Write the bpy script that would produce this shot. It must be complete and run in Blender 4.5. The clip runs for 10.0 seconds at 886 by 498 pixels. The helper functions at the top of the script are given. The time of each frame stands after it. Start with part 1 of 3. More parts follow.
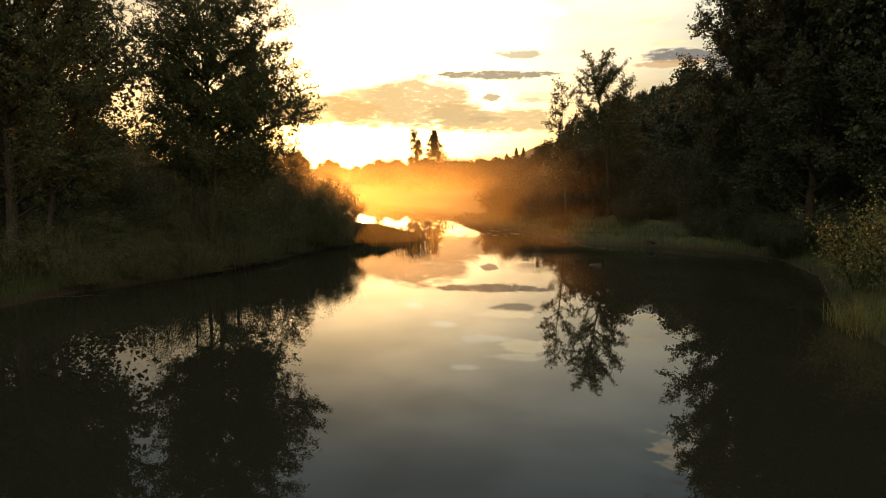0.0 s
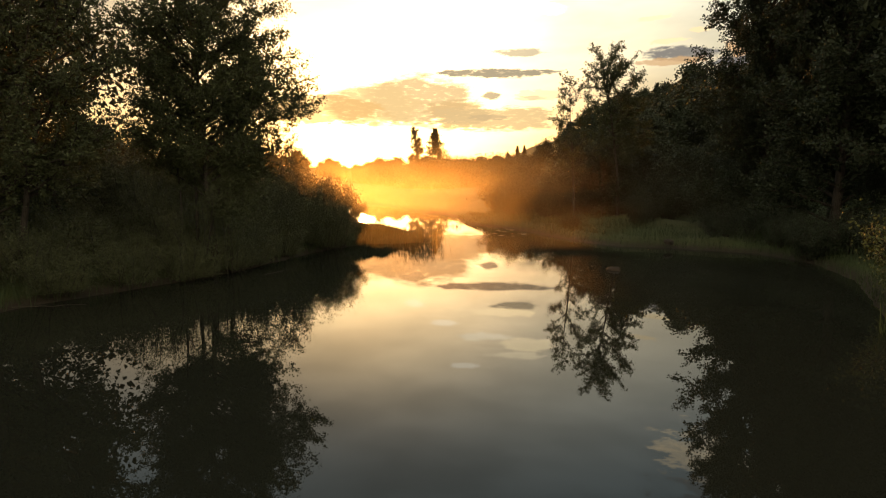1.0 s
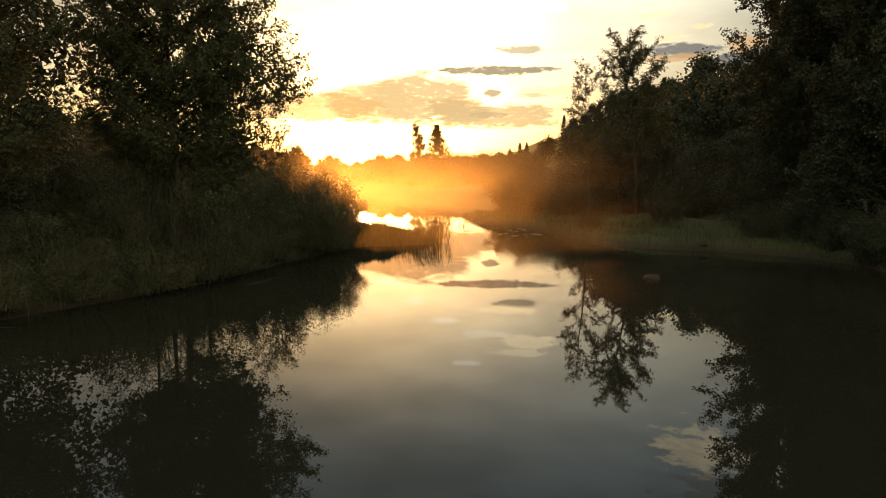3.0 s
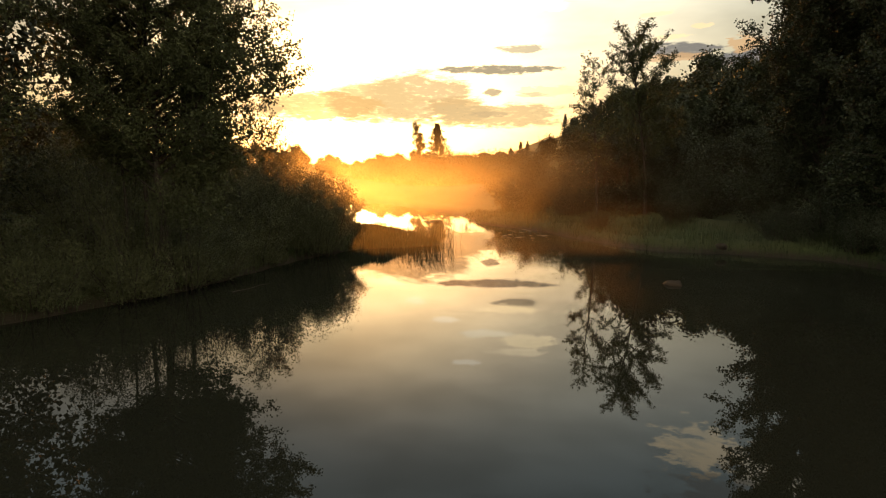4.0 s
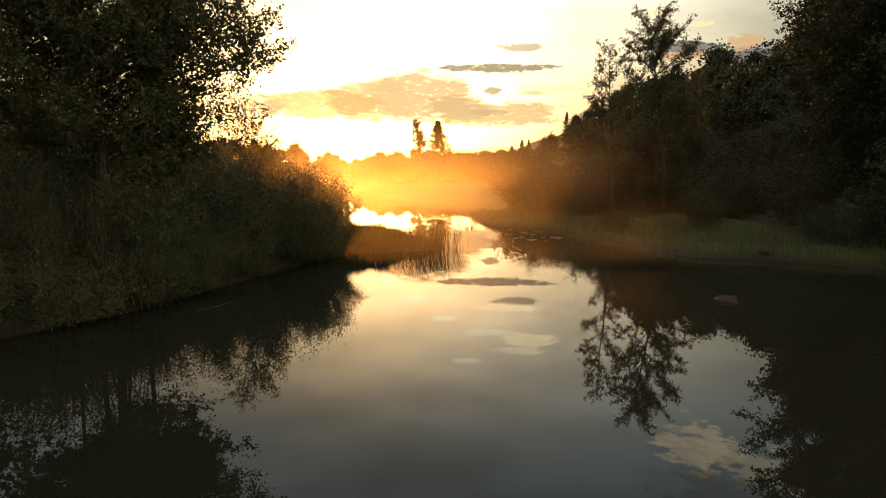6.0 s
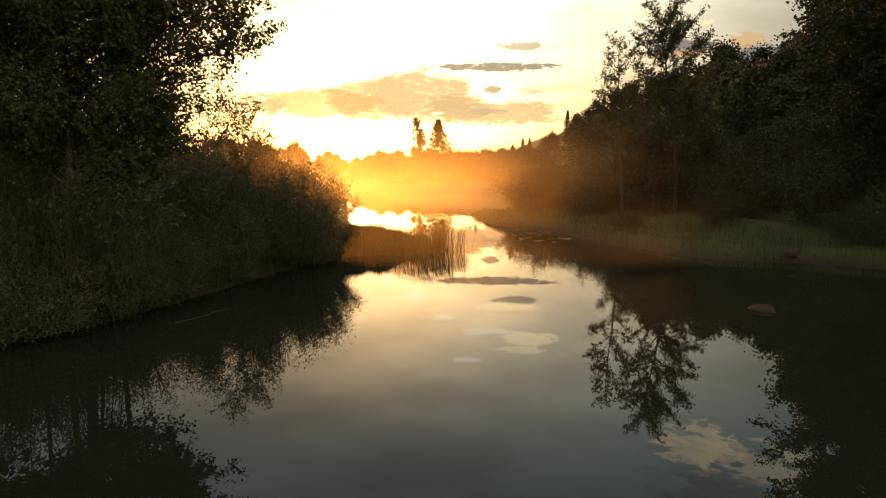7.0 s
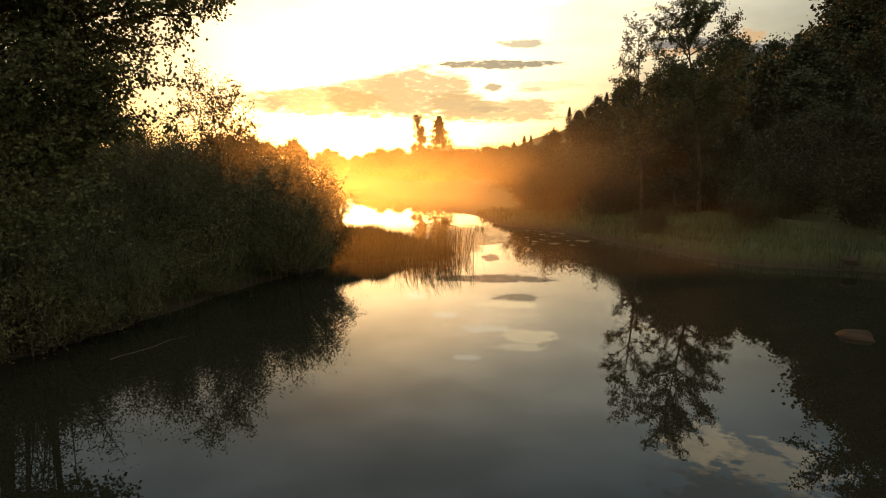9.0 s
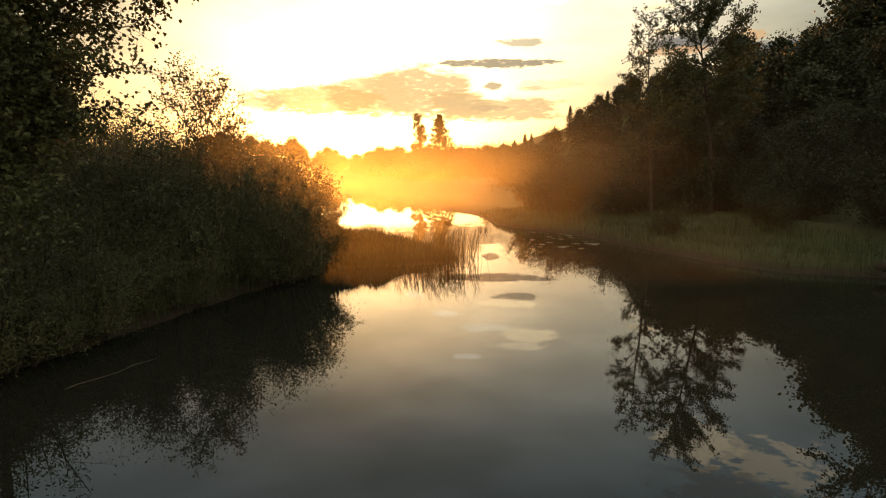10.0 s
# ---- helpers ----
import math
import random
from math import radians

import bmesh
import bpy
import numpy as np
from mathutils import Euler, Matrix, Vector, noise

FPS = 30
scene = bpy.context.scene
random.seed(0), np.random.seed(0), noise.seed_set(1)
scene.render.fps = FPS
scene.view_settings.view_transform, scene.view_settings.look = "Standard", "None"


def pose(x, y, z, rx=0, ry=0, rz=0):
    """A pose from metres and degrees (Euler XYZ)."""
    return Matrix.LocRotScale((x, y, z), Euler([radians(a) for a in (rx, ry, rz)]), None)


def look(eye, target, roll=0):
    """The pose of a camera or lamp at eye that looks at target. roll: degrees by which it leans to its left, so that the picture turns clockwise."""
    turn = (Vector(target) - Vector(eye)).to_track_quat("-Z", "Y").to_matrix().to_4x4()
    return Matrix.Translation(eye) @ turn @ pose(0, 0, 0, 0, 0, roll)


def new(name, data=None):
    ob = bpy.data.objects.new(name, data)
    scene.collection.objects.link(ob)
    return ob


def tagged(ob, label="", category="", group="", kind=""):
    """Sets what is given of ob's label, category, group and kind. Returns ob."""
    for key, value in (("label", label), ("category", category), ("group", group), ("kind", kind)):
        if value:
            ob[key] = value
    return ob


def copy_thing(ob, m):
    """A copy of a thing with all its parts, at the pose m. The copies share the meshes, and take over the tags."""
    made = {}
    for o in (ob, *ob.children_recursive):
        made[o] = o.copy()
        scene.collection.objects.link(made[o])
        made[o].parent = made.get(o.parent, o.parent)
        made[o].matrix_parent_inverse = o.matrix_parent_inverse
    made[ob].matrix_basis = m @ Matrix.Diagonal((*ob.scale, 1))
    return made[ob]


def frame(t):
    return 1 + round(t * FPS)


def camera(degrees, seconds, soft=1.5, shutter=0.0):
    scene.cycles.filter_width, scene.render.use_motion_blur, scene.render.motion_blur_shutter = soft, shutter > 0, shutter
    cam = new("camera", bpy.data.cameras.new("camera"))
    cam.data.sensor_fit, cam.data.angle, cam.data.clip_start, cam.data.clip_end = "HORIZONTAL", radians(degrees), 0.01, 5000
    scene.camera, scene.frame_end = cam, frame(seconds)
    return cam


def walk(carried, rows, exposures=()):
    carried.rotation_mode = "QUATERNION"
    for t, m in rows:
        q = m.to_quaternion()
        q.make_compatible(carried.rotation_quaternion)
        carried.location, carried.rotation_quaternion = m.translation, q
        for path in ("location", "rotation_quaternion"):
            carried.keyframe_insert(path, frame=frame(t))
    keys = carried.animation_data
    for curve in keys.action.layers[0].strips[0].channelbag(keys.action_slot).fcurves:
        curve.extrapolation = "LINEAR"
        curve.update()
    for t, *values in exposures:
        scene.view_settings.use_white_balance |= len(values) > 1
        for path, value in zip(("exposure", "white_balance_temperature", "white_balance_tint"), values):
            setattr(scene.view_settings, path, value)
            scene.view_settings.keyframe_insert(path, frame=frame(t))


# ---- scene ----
cam = camera(75.3, 10.0, soft=1.1)
# seconds, eye x, y, z, yaw, pitch, lean
ROWS = [
    (0.0, 0.000, 0.000, 4.000, -0.00, -6.51, -0.31),
    (0.5, -0.164, 0.901, 3.995, 0.01, -6.59, -0.25),
    (1.0, -0.323, 1.802, 3.978, 0.03, -6.66, -0.19),
    (1.5, -0.471, 2.705, 3.948, 0.05, -6.74, -0.13),
    (2.0, -0.593, 3.603, 3.916, 0.08, -6.79, -0.10),
    (2.5, -0.682, 4.495, 3.885, 0.11, -6.85, -0.09),
    (4.0, -0.863, 7.145, 3.811, 0.14, -6.97, -0.17),
    (4.5, -0.924, 8.018, 3.787, 0.14, -7.00, -0.20),
    (5.0, -0.991, 8.881, 3.763, 0.13, -7.02, -0.22),
    (5.5, -1.069, 9.732, 3.737, 0.13, -7.07, -0.22),
    (7.0, -1.314, 12.243, 3.641, 0.15, -7.22, -0.16),
    (7.5, -1.379, 13.070, 3.605, 0.17, -7.27, -0.15),
    (8.0, -1.434, 13.885, 3.573, 0.19, -7.32, -0.15),
    (8.5, -1.503, 14.692, 3.547, 0.20, -7.38, -0.13),
    (9.0, -1.581, 15.474, 3.541, 0.18, -7.44, -0.12),
    (9.5, -1.644, 16.226, 3.552, 0.18, -7.50, -0.11),
    (10.0, -1.698, 16.967, 3.568, 0.18, -7.55, -0.12),
]
walk(cam, [(t, pose(x, y, z, 90 + pitch, 0, yaw) @ pose(0, 0, 0, 0, 0, -lean)) for t, x, y, z, yaw, pitch, lean in ROWS], [(0.0, 0.0, 7200, 10), (10.0, 0.0, 7200, 10)])

# ---------------------------------------------------------------- world and sun
SUN_AZ, SUN_EL = -7.9, 3.9          # degrees, from the river's axis to the right, and up
SKY_STRENGTH = 0.1


def nodes_of(owner):
    owner.use_nodes = True
    tree = owner.node_tree
    tree.nodes.clear()
    return tree


class Net:
    """Short hand for node networks."""

    def __init__(self, tree):
        self.tree = tree

    def add(self, kind, **values):
        node = self.tree.nodes.new(kind)
        for key, value in values.items():
            setattr(node, key, value)
        return node

    def plug(self, socket, value):
        if isinstance(value, bpy.types.NodeSocket):
            self.tree.links.new(value, socket)
        elif value is not None:
            socket.default_value = value

    def math(self, op, a, b=None, c=None, clamp=False):
        node = self.add("ShaderNodeMath", operation=op, use_clamp=clamp)
        for socket, value in zip(node.inputs, (a, b, c)):
            self.plug(socket, value)
        return node.outputs[0]

    def mix(self, fac, a, b, blend="MIX"):
        node = self.add("ShaderNodeMix", data_type="RGBA", blend_type=blend)
        self.plug(node.inputs[0], fac)
        self.plug(node.inputs[6], a)
        self.plug(node.inputs[7], b)
        return node.outputs[2]

    def noise(self, vector, scale, detail=3.0, rough=0.55):
        node = self.add("ShaderNodeTexNoise")
        self.plug(node.inputs["Vector"], vector)
        node.inputs["Scale"].default_value = scale
        node.inputs["Detail"].default_value = detail
        node.inputs["Roughness"].default_value = rough
        return node.outputs["Fac"]

    def step(self, value, low, high, to_low=0.0, to_high=1.0):
        node = self.add("ShaderNodeMapRange", interpolation_type="SMOOTHSTEP")
        for socket, v in zip(node.inputs, (value, low, high, to_low, to_high)):
            self.plug(socket, v)
        return node.outputs[0]


def build_world():
    world = bpy.data.worlds.new("evening_sky")
    scene.world = world
    n = Net(nodes_of(world))
    way = n.add("ShaderNodeTexCoord").outputs["Generated"]
    split = n.add("ShaderNodeSeparateXYZ")
    n.plug(split.inputs[0], way)
    x, y, z = split.outputs
    deg = 180 / math.pi
    az = n.math("MULTIPLY", n.math("ARCTAN2", x, y), deg)
    el = n.math("MULTIPLY", n.math("ARCSINE", z), deg)

    sky = n.add("ShaderNodeTexSky", sky_type="NISHITA", sun_disc=False)
    sky.sun_elevation, sky.sun_rotation = radians(SUN_EL), radians(SUN_AZ)
    sky.air_density, sky.dust_density, sky.ozone_density = 1.0, 2.5, 1.0
    colour = n.mix(1.0, sky.outputs[0], (SKY_STRENGTH,) * 3 + (1,), "MULTIPLY")

    # thin high veil of cloud: warm and pale low down, clearer and bluer overhead; the unseen east is a fill
    dx = n.math("SUBTRACT", az, SUN_AZ)
    dy = n.math("SUBTRACT", el, SUN_EL)
    low = n.step(el, 13.0, 29.0)
    high = n.step(el, 30.0, 90.0)
    west = n.step(y, -0.6, 0.7)
    veil = n.mix(low, VEIL_LOW, VEIL_MID)
    veil = n.mix(high, veil, VEIL_TOP)
    veil = n.mix(west, EAST_FILL, veil)
    colour = n.mix(1.0, colour, veil, "ADD")

    def glow(wide, high, power, tint, up=0.0, aside=0.0):
        a = n.math("POWER", n.math("DIVIDE", n.math("SUBTRACT", dx, aside), wide), 2.0)
        b = n.math("POWER", n.math("DIVIDE", n.math("SUBTRACT", dy, up), high), 2.0)
        r = n.math("SQRT", n.math("ADD", a, b))
        return n.mix(1.0, (0, 0, 0, 1), n.mix(n.math("POWER", n.math("MULTIPLY", n.step(r, 1.0, 0.0), 1.0), power), (0, 0, 0, 1), tint), "ADD")

    for args in GLOWS:
        colour = n.mix(1.0, colour, glow(*args), "ADD")

    soft = n.add("ShaderNodeCombineXYZ")
    n.plug(soft.inputs[0], n.math("DIVIDE", az, 16.0))
    n.plug(soft.inputs[1], n.math("DIVIDE", el, 5.0))
    bands = n.step(n.noise(soft.outputs[0], 1.0, 4.0, 0.55), 0.3, 0.7, 0.84, 1.16)
    shade = n.add("ShaderNodeCombineXYZ")
    for socket in shade.inputs:
        n.plug(socket, bands)
    colour = n.mix(1.0, colour, shade.outputs[0], "MULTIPLY")

    # clouds: centre az, el, half width, half height, raggedness, strength, colour
    lay = n.add("ShaderNodeCombineXYZ")
    n.plug(lay.inputs[0], n.math("DIVIDE", az, 3.2))
    n.plug(lay.inputs[1], n.math("DIVIDE", el, 1.0))
    rag = n.math("SUBTRACT", n.noise(lay.outputs[0], 0.9, 6.0, 0.6), 0.5)
    fine = n.math("SUBTRACT", n.noise(lay.outputs[0], 3.2, 5.0, 0.65), 0.5)
    rag = n.math("ADD", rag, n.math("MULTIPLY", fine, 0.55))
    for caz, cel, wide, high_, ragged, strength, tint in CLOUDS:
        a = n.math("POWER", n.math("DIVIDE", n.math("SUBTRACT", az, caz), wide), 2.0)
        b = n.math("POWER", n.math("DIVIDE", n.math("SUBTRACT", el, cel), high_), 2.0)
        r = n.math("ADD", n.math("SQRT", n.math("ADD", a, b)), n.math("MULTIPLY", rag, -ragged * 2.6))
        cover = n.math("MULTIPLY", n.step(r, 1.14, 0.74, 0.0, strength), n.step(fine, -0.28, 0.0, 0.72, 1.0))
        colour = n.mix(cover, colour, (*tint, 1))
    back = n.add("ShaderNodeBackground")
    n.plug(back.inputs[0], colour)
    back.inputs[1].default_value = 1.0
    n.plug(n.add("ShaderNodeOutputWorld").inputs[0], back.outputs[0])


VEIL_LOW, VEIL_MID = (0.15, 0.15, 0.12, 1), (0.29, 0.45, 0.56, 1)
# The eastern sky, unseen behind the camera, is brightened to fill the dark banks.
VEIL_TOP, EAST_FILL = (0.36, 0.39, 0.42, 1), (0.98, 0.85, 0.66, 1)
# half width, half height, power, colour of the brightness round the sun
GLOWS = [
    (31.0, 22.0, 1.5, (1.9, 1.62, 1.05, 1), 3.0),
    (30.0, 15.0, 1.2, (0.66, 0.66, 0.54, 1), 13.0, 18.0),
    (16.0, 7.0, 1.4, (2.2, 1.25, 0.3, 1)),
    (8.5, 3.4, 0.9, (9.0, 6.5, 3.0, 1)),
    (1.6, 1.3, 1.0, (50.0, 33.0, 14.0, 1)),
]
CLOUDS = [
    (-2.4, 7.8, 5.6, 2.5, 0.34, 0.97, (0.82, 0.60, 0.33)),
    (-7.0, 7.3, 4.6, 2.2, 0.34, 0.95, (0.92, 0.66, 0.33)),
    (-12.0, 6.8, 6.2, 1.35, 0.6, 0.9, (0.92, 0.58, 0.24)),
    (1.5, 6.6, 3.4, 1.3, 0.5, 0.9, (0.80, 0.55, 0.27)),
    (5.0, 6.1, 7.0, 1.15, 0.6, 0.93, (0.78, 0.57, 0.30)),
    (-5.0, 5.3, 9.0, 0.5, 0.8, 0.5, (1.1, 0.72, 0.3)),
    (-17.0, 6.4, 2.0, 0.7, 1.0, 0.7, (0.9, 0.6, 0.3)),
    (-26.7, 8.5, 1.3, 0.3, 1.0, 0.6, (0.75, 0.62, 0.42)),
    (5.1, 10.35, 5.3, 0.42, 0.8, 0.95, (0.36, 0.32, 0.24)),
    (4.8, 8.3, 1.15, 0.42, 0.7, 0.9, (0.44, 0.37, 0.26)),
    (7.4, 12.1, 2.4, 0.42, 1.0, 0.8, (0.47, 0.42, 0.31)),
    (7.9, 8.0, 1.3, 0.2, 1.0, 0.6, (0.62, 0.5, 0.33)),
    (9.5, 8.3, 3.0, 0.45, 1.2, 0.4, (0.66, 0.52, 0.34)),
    (4.7, 6.25, 1.6, 0.3, 1.0, 0.6, (0.64, 0.48, 0.28)),
    (22.0, 11.4, 3.4, 0.6, 0.8, 0.9, (0.19, 0.19, 0.20)),
    (21.0, 10.8, 2.6, 0.35, 0.9, 0.8, (0.70, 0.45, 0.24)),
    (28.4, 10.0, 4.2, 1.0, 0.8, 0.9, (0.17, 0.18, 0.20)),
    (26.7, 11.6, 1.5, 0.6, 1.2, 0.8, (0.72, 0.46, 0.24)),
    (19.3, 14.5, 1.4, 0.22, 1.2, 0.95, (1.25, 1.05, 0.68)),
    (20.8, 12.5, 1.9, 0.22, 1.2, 0.95, (1.15, 0.95, 0.6)),
    (23.3, 13.2, 0.8, 0.2, 1.2, 0.9, (1.1, 0.9, 0.55)),
    (4.7, 15.3, 2.4, 0.4, 0.9, 0.5, (3.0, 2.8, 2.2)),
    (8.6, 15.9, 3.6, 0.6, 0.9, 0.55, (3.2, 2.7, 1.75)),
    (2.2, 18.1, 2.0, 0.26, 0.9, 0.5, (2.9, 2.8, 2.4)),
    (0.1, 14.0, 1.2, 0.3, 0.9, 0.45, (3.6, 3.3, 2.6)),
    (-2.8, 12.1, 1.1, 0.4, 0.9, 0.4, (4.2, 3.8, 2.8)),
    (24.4, 23.9, 2.8, 1.9, 2.0, 0.5, (2.2, 1.9, 1.35)),
    (30.4, 24.5, 5.6, 1.5, 2.2, 0.45, (2.0, 1.7, 1.2)),
    (7.4, 17.0, 2.8, 0.35, 0.9, 0.5, (3.0, 2.6, 1.8)),
    (6.5, 12.9, 2.8, 0.4, 0.9, 0.5, (3.4, 2.7, 1.6)),
    (28.0, 27.5, 6.0, 1.6, 1.2, 0.6, (0.30, 0.31, 0.33)),
]
build_world()

sun = new("sun", bpy.data.lights.new("sun", "SUN"))
sun.data.energy, sun.data.angle, sun.data.color = 3.6, radians(0.6), (1.0, 0.37, 0.065)
a, e = radians(SUN_AZ), radians(SUN_EL)
SUN_WAY = Vector((math.sin(a) * math.cos(e), math.cos(a) * math.cos(e), math.sin(e)))
sun.matrix_world = look(SUN_WAY * 100, (0, 0, 0))

# ---------------------------------------------------------------- materials
def material(name):
    mat = bpy.data.materials.new(name)
    return mat, Net(nodes_of(mat))


def finish(n, shader):
    out = n.add("ShaderNodeOutputMaterial")
    n.plug(out.inputs[0], shader)


def bump(n, height, strength=0.5, distance=0.02):
    node = n.add("ShaderNodeBump")
    node.inputs["Strength"].default_value, node.inputs["Distance"].default_value = strength, distance
    n.plug(node.inputs["Height"], height)
    return node.outputs[0]


def principled(n, colour, rough=0.8, normal=None, specular=0.3):
    node = n.add("ShaderNodeBsdfPrincipled")
    n.plug(node.inputs["Base Color"], colour)
    n.plug(node.inputs["Roughness"], rough)
    n.plug(node.inputs["Specular IOR Level"], specular)
    if normal is not None:
        n.plug(node.inputs["Normal"], normal)
    return node.outputs[0]


def leaf_material(name, dark, light, through_tint, rough=0.55, share=0.4):
    mat, n = material(name)
    geo = n.add("ShaderNodeNewGeometry")
    where = n.add("ShaderNodeTexCoord").outputs["Object"]
    clump = n.step(n.noise(where, 0.7, 2.0), 0.35, 0.65)
    fac = n.math("ADD", n.math("MULTIPLY", geo.outputs["Random Per Island"], 0.6), n.math("MULTIPLY", clump, 0.4))
    colour = n.mix(fac, (*dark, 1), (*light, 1))
    face = principled(n, colour, rough, None, 0.35)
    trans = n.add("ShaderNodeBsdfTranslucent")
    n.plug(trans.inputs[0], n.mix(0.7, colour, (*through_tint, 1)))
    both = n.add("ShaderNodeMixShader")
    both.inputs[0].default_value = share
    n.plug(both.inputs[1], face)
    n.plug(both.inputs[2], trans.outputs[0])
    finish(n, both.outputs[0])
    return mat


def bark_material(name, dark, light):
    mat, n = material(name)
    where = n.add("ShaderNodeTexCoord").outputs["Object"]
    long = n.add("ShaderNodeVectorMath", operation="MULTIPLY")
    n.plug(long.inputs[0], where)
    long.inputs[1].default_value = (1, 1, 0.18)
    ridges = n.noise(long.outputs[0], 22.0, 5.0)
    stains = n.noise(where, 1.3, 3.0)
    colour = n.mix(n.step(n.math("ADD", n.math("MULTIPLY", ridges, 0.6), n.math("MULTIPLY", stains, 0.4)), 0.35, 0.65), (*dark, 1), (*light, 1))
    finish(n, principled(n, colour, 0.9, bump(n, ridges, 0.8, 0.02), 0.2))
    return mat


LEAF_POPLAR = leaf_material("poplar_leaf", (0.034, 0.044, 0.016), (0.075, 0.086, 0.032), (0.08, 0.08, 0.018), 0.6, 0.18)
LEAF_AIRY = leaf_material("alder_leaf", (0.024, 0.036, 0.013), (0.052, 0.066, 0.024), (0.11, 0.09, 0.02), 0.6, 0.25)
LEAF_WILLOW = leaf_material("willow_leaf", (0.04, 0.049, 0.019), (0.084, 0.092, 0.036), (0.10, 0.09, 0.024), 0.55, 0.1)
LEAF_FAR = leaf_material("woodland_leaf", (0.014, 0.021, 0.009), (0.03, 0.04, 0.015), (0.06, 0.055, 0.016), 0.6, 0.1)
# Right-bank leaves: the shade there is put into this near-black colour.
LEAF_SHADED = leaf_material("shaded_leaf", (0.012, 0.019, 0.007), (0.028, 0.038, 0.013), (0.04, 0.04, 0.012), 0.65, 0.08)
LEAF_HAZEL = leaf_material("hazel_leaf", (0.04, 0.055, 0.014), (0.09, 0.105, 0.03), (0.12, 0.12, 0.03), 0.55, 0.2)
NEEDLE = leaf_material("spruce_needle", (0.015, 0.026, 0.013), (0.034, 0.05, 0.022), (0.05, 0.05, 0.015), 0.6, 0.15)
GRASS = leaf_material("bank_grass", (0.018, 0.03, 0.009), (0.042, 0.058, 0.018), (0.05, 0.058, 0.014), 0.75, 0.08)
REED = leaf_material("reed_blade", (0.035, 0.042, 0.016), (0.08, 0.075, 0.03), (0.12, 0.09, 0.03), 0.6, 0.12)
BARK = bark_material("grey_brown_bark", (0.02, 0.016, 0.012), (0.06, 0.049, 0.038))


def ground_material():
    mat, n = material("meadow_soil")
    where = n.add("ShaderNodeTexCoord").outputs["Object"]
    fine, wide = n.noise(where, 6.0, 6.0), n.noise(where, 0.12, 4.0)
    grass = n.mix(fine, (0.022, 0.034, 0.011, 1), (0.06, 0.072, 0.024, 1))
    dry = n.mix(fine, (0.03, 0.036, 0.014, 1), (0.07, 0.07, 0.028, 1))
    colour = n.mix(n.step(wide, 0.42, 0.62), grass, dry)
    split = n.add("ShaderNodeSeparateXYZ")
    n.plug(split.inputs[0], where)
    mud = n.mix(fine, (0.016, 0.013, 0.009, 1), (0.045, 0.035, 0.023, 1))
    colour = n.mix(n.step(split.outputs[2], 0.05, 0.35), mud, colour)
    finish(n, principled(n, colour, 0.95, bump(n, fine, 0.9, 0.08), 0.15))
    return mat


def water_material():
    mat, n = material("river_water")
    where = n.add("ShaderNodeTexCoord").outputs["Object"]
    calm = n.step(n.noise(where, 0.07, 2.0), 0.42, 0.66)
    swell = n.noise(where, 0.9, 2.0)
    long = n.add("ShaderNodeVectorMath", operation="MULTIPLY")
    n.plug(long.inputs[0], where)
    long.inputs[1].default_value = (0.35, 1.0, 1.0)
    ripple = n.noise(long.outputs[0], 5.5, 2.0)
    height = n.math("ADD", n.math("MULTIPLY", swell, 0.5), n.math("MULTIPLY", n.math("MULTIPLY", ripple, calm), 0.35))
    node = n.add("ShaderNodeBsdfPrincipled")
    node.inputs["Base Color"].default_value = (0.012, 0.013, 0.009, 1)
    node.inputs["Roughness"].default_value = 0.0
    node.inputs["IOR"].default_value = 1.333
    n.plug(node.inputs["Normal"], bump(n, height, 0.09, 0.004))
    finish(n, node.outputs[0])
    return mat


def rock_material():
    mat, n = material("river_stone")
    where = n.add("ShaderNodeTexCoord").outputs["Object"]
    fine, wide = n.noise(where, 14.0, 6.0), n.noise(where, 2.2, 3.0)
    colour = n.mix(n.step(wide, 0.35, 0.65), (0.015, 0.011, 0.008, 1), (0.044, 0.03, 0.021, 1))
    colour = n.mix(n.math("MULTIPLY", fine, 0.5), colour, (0.05, 0.042, 0.03, 1))
    finish(n, principled(n, colour, 0.9, bump(n, fine, 0.7, 0.03), 0.12))
    return mat


def wood_material():
    mat, n = material("bleached_driftwood")
    where = n.add("ShaderNodeTexCoord").outputs["Object"]
    grain = n.noise(where, 18.0, 5.0)
    finish(n, principled(n, n.mix(grain, (0.04, 0.032, 0.024, 1), (0.11, 0.09, 0.07, 1)), 0.7, bump(n, grain, 0.5, 0.01), 0.1))
    return mat


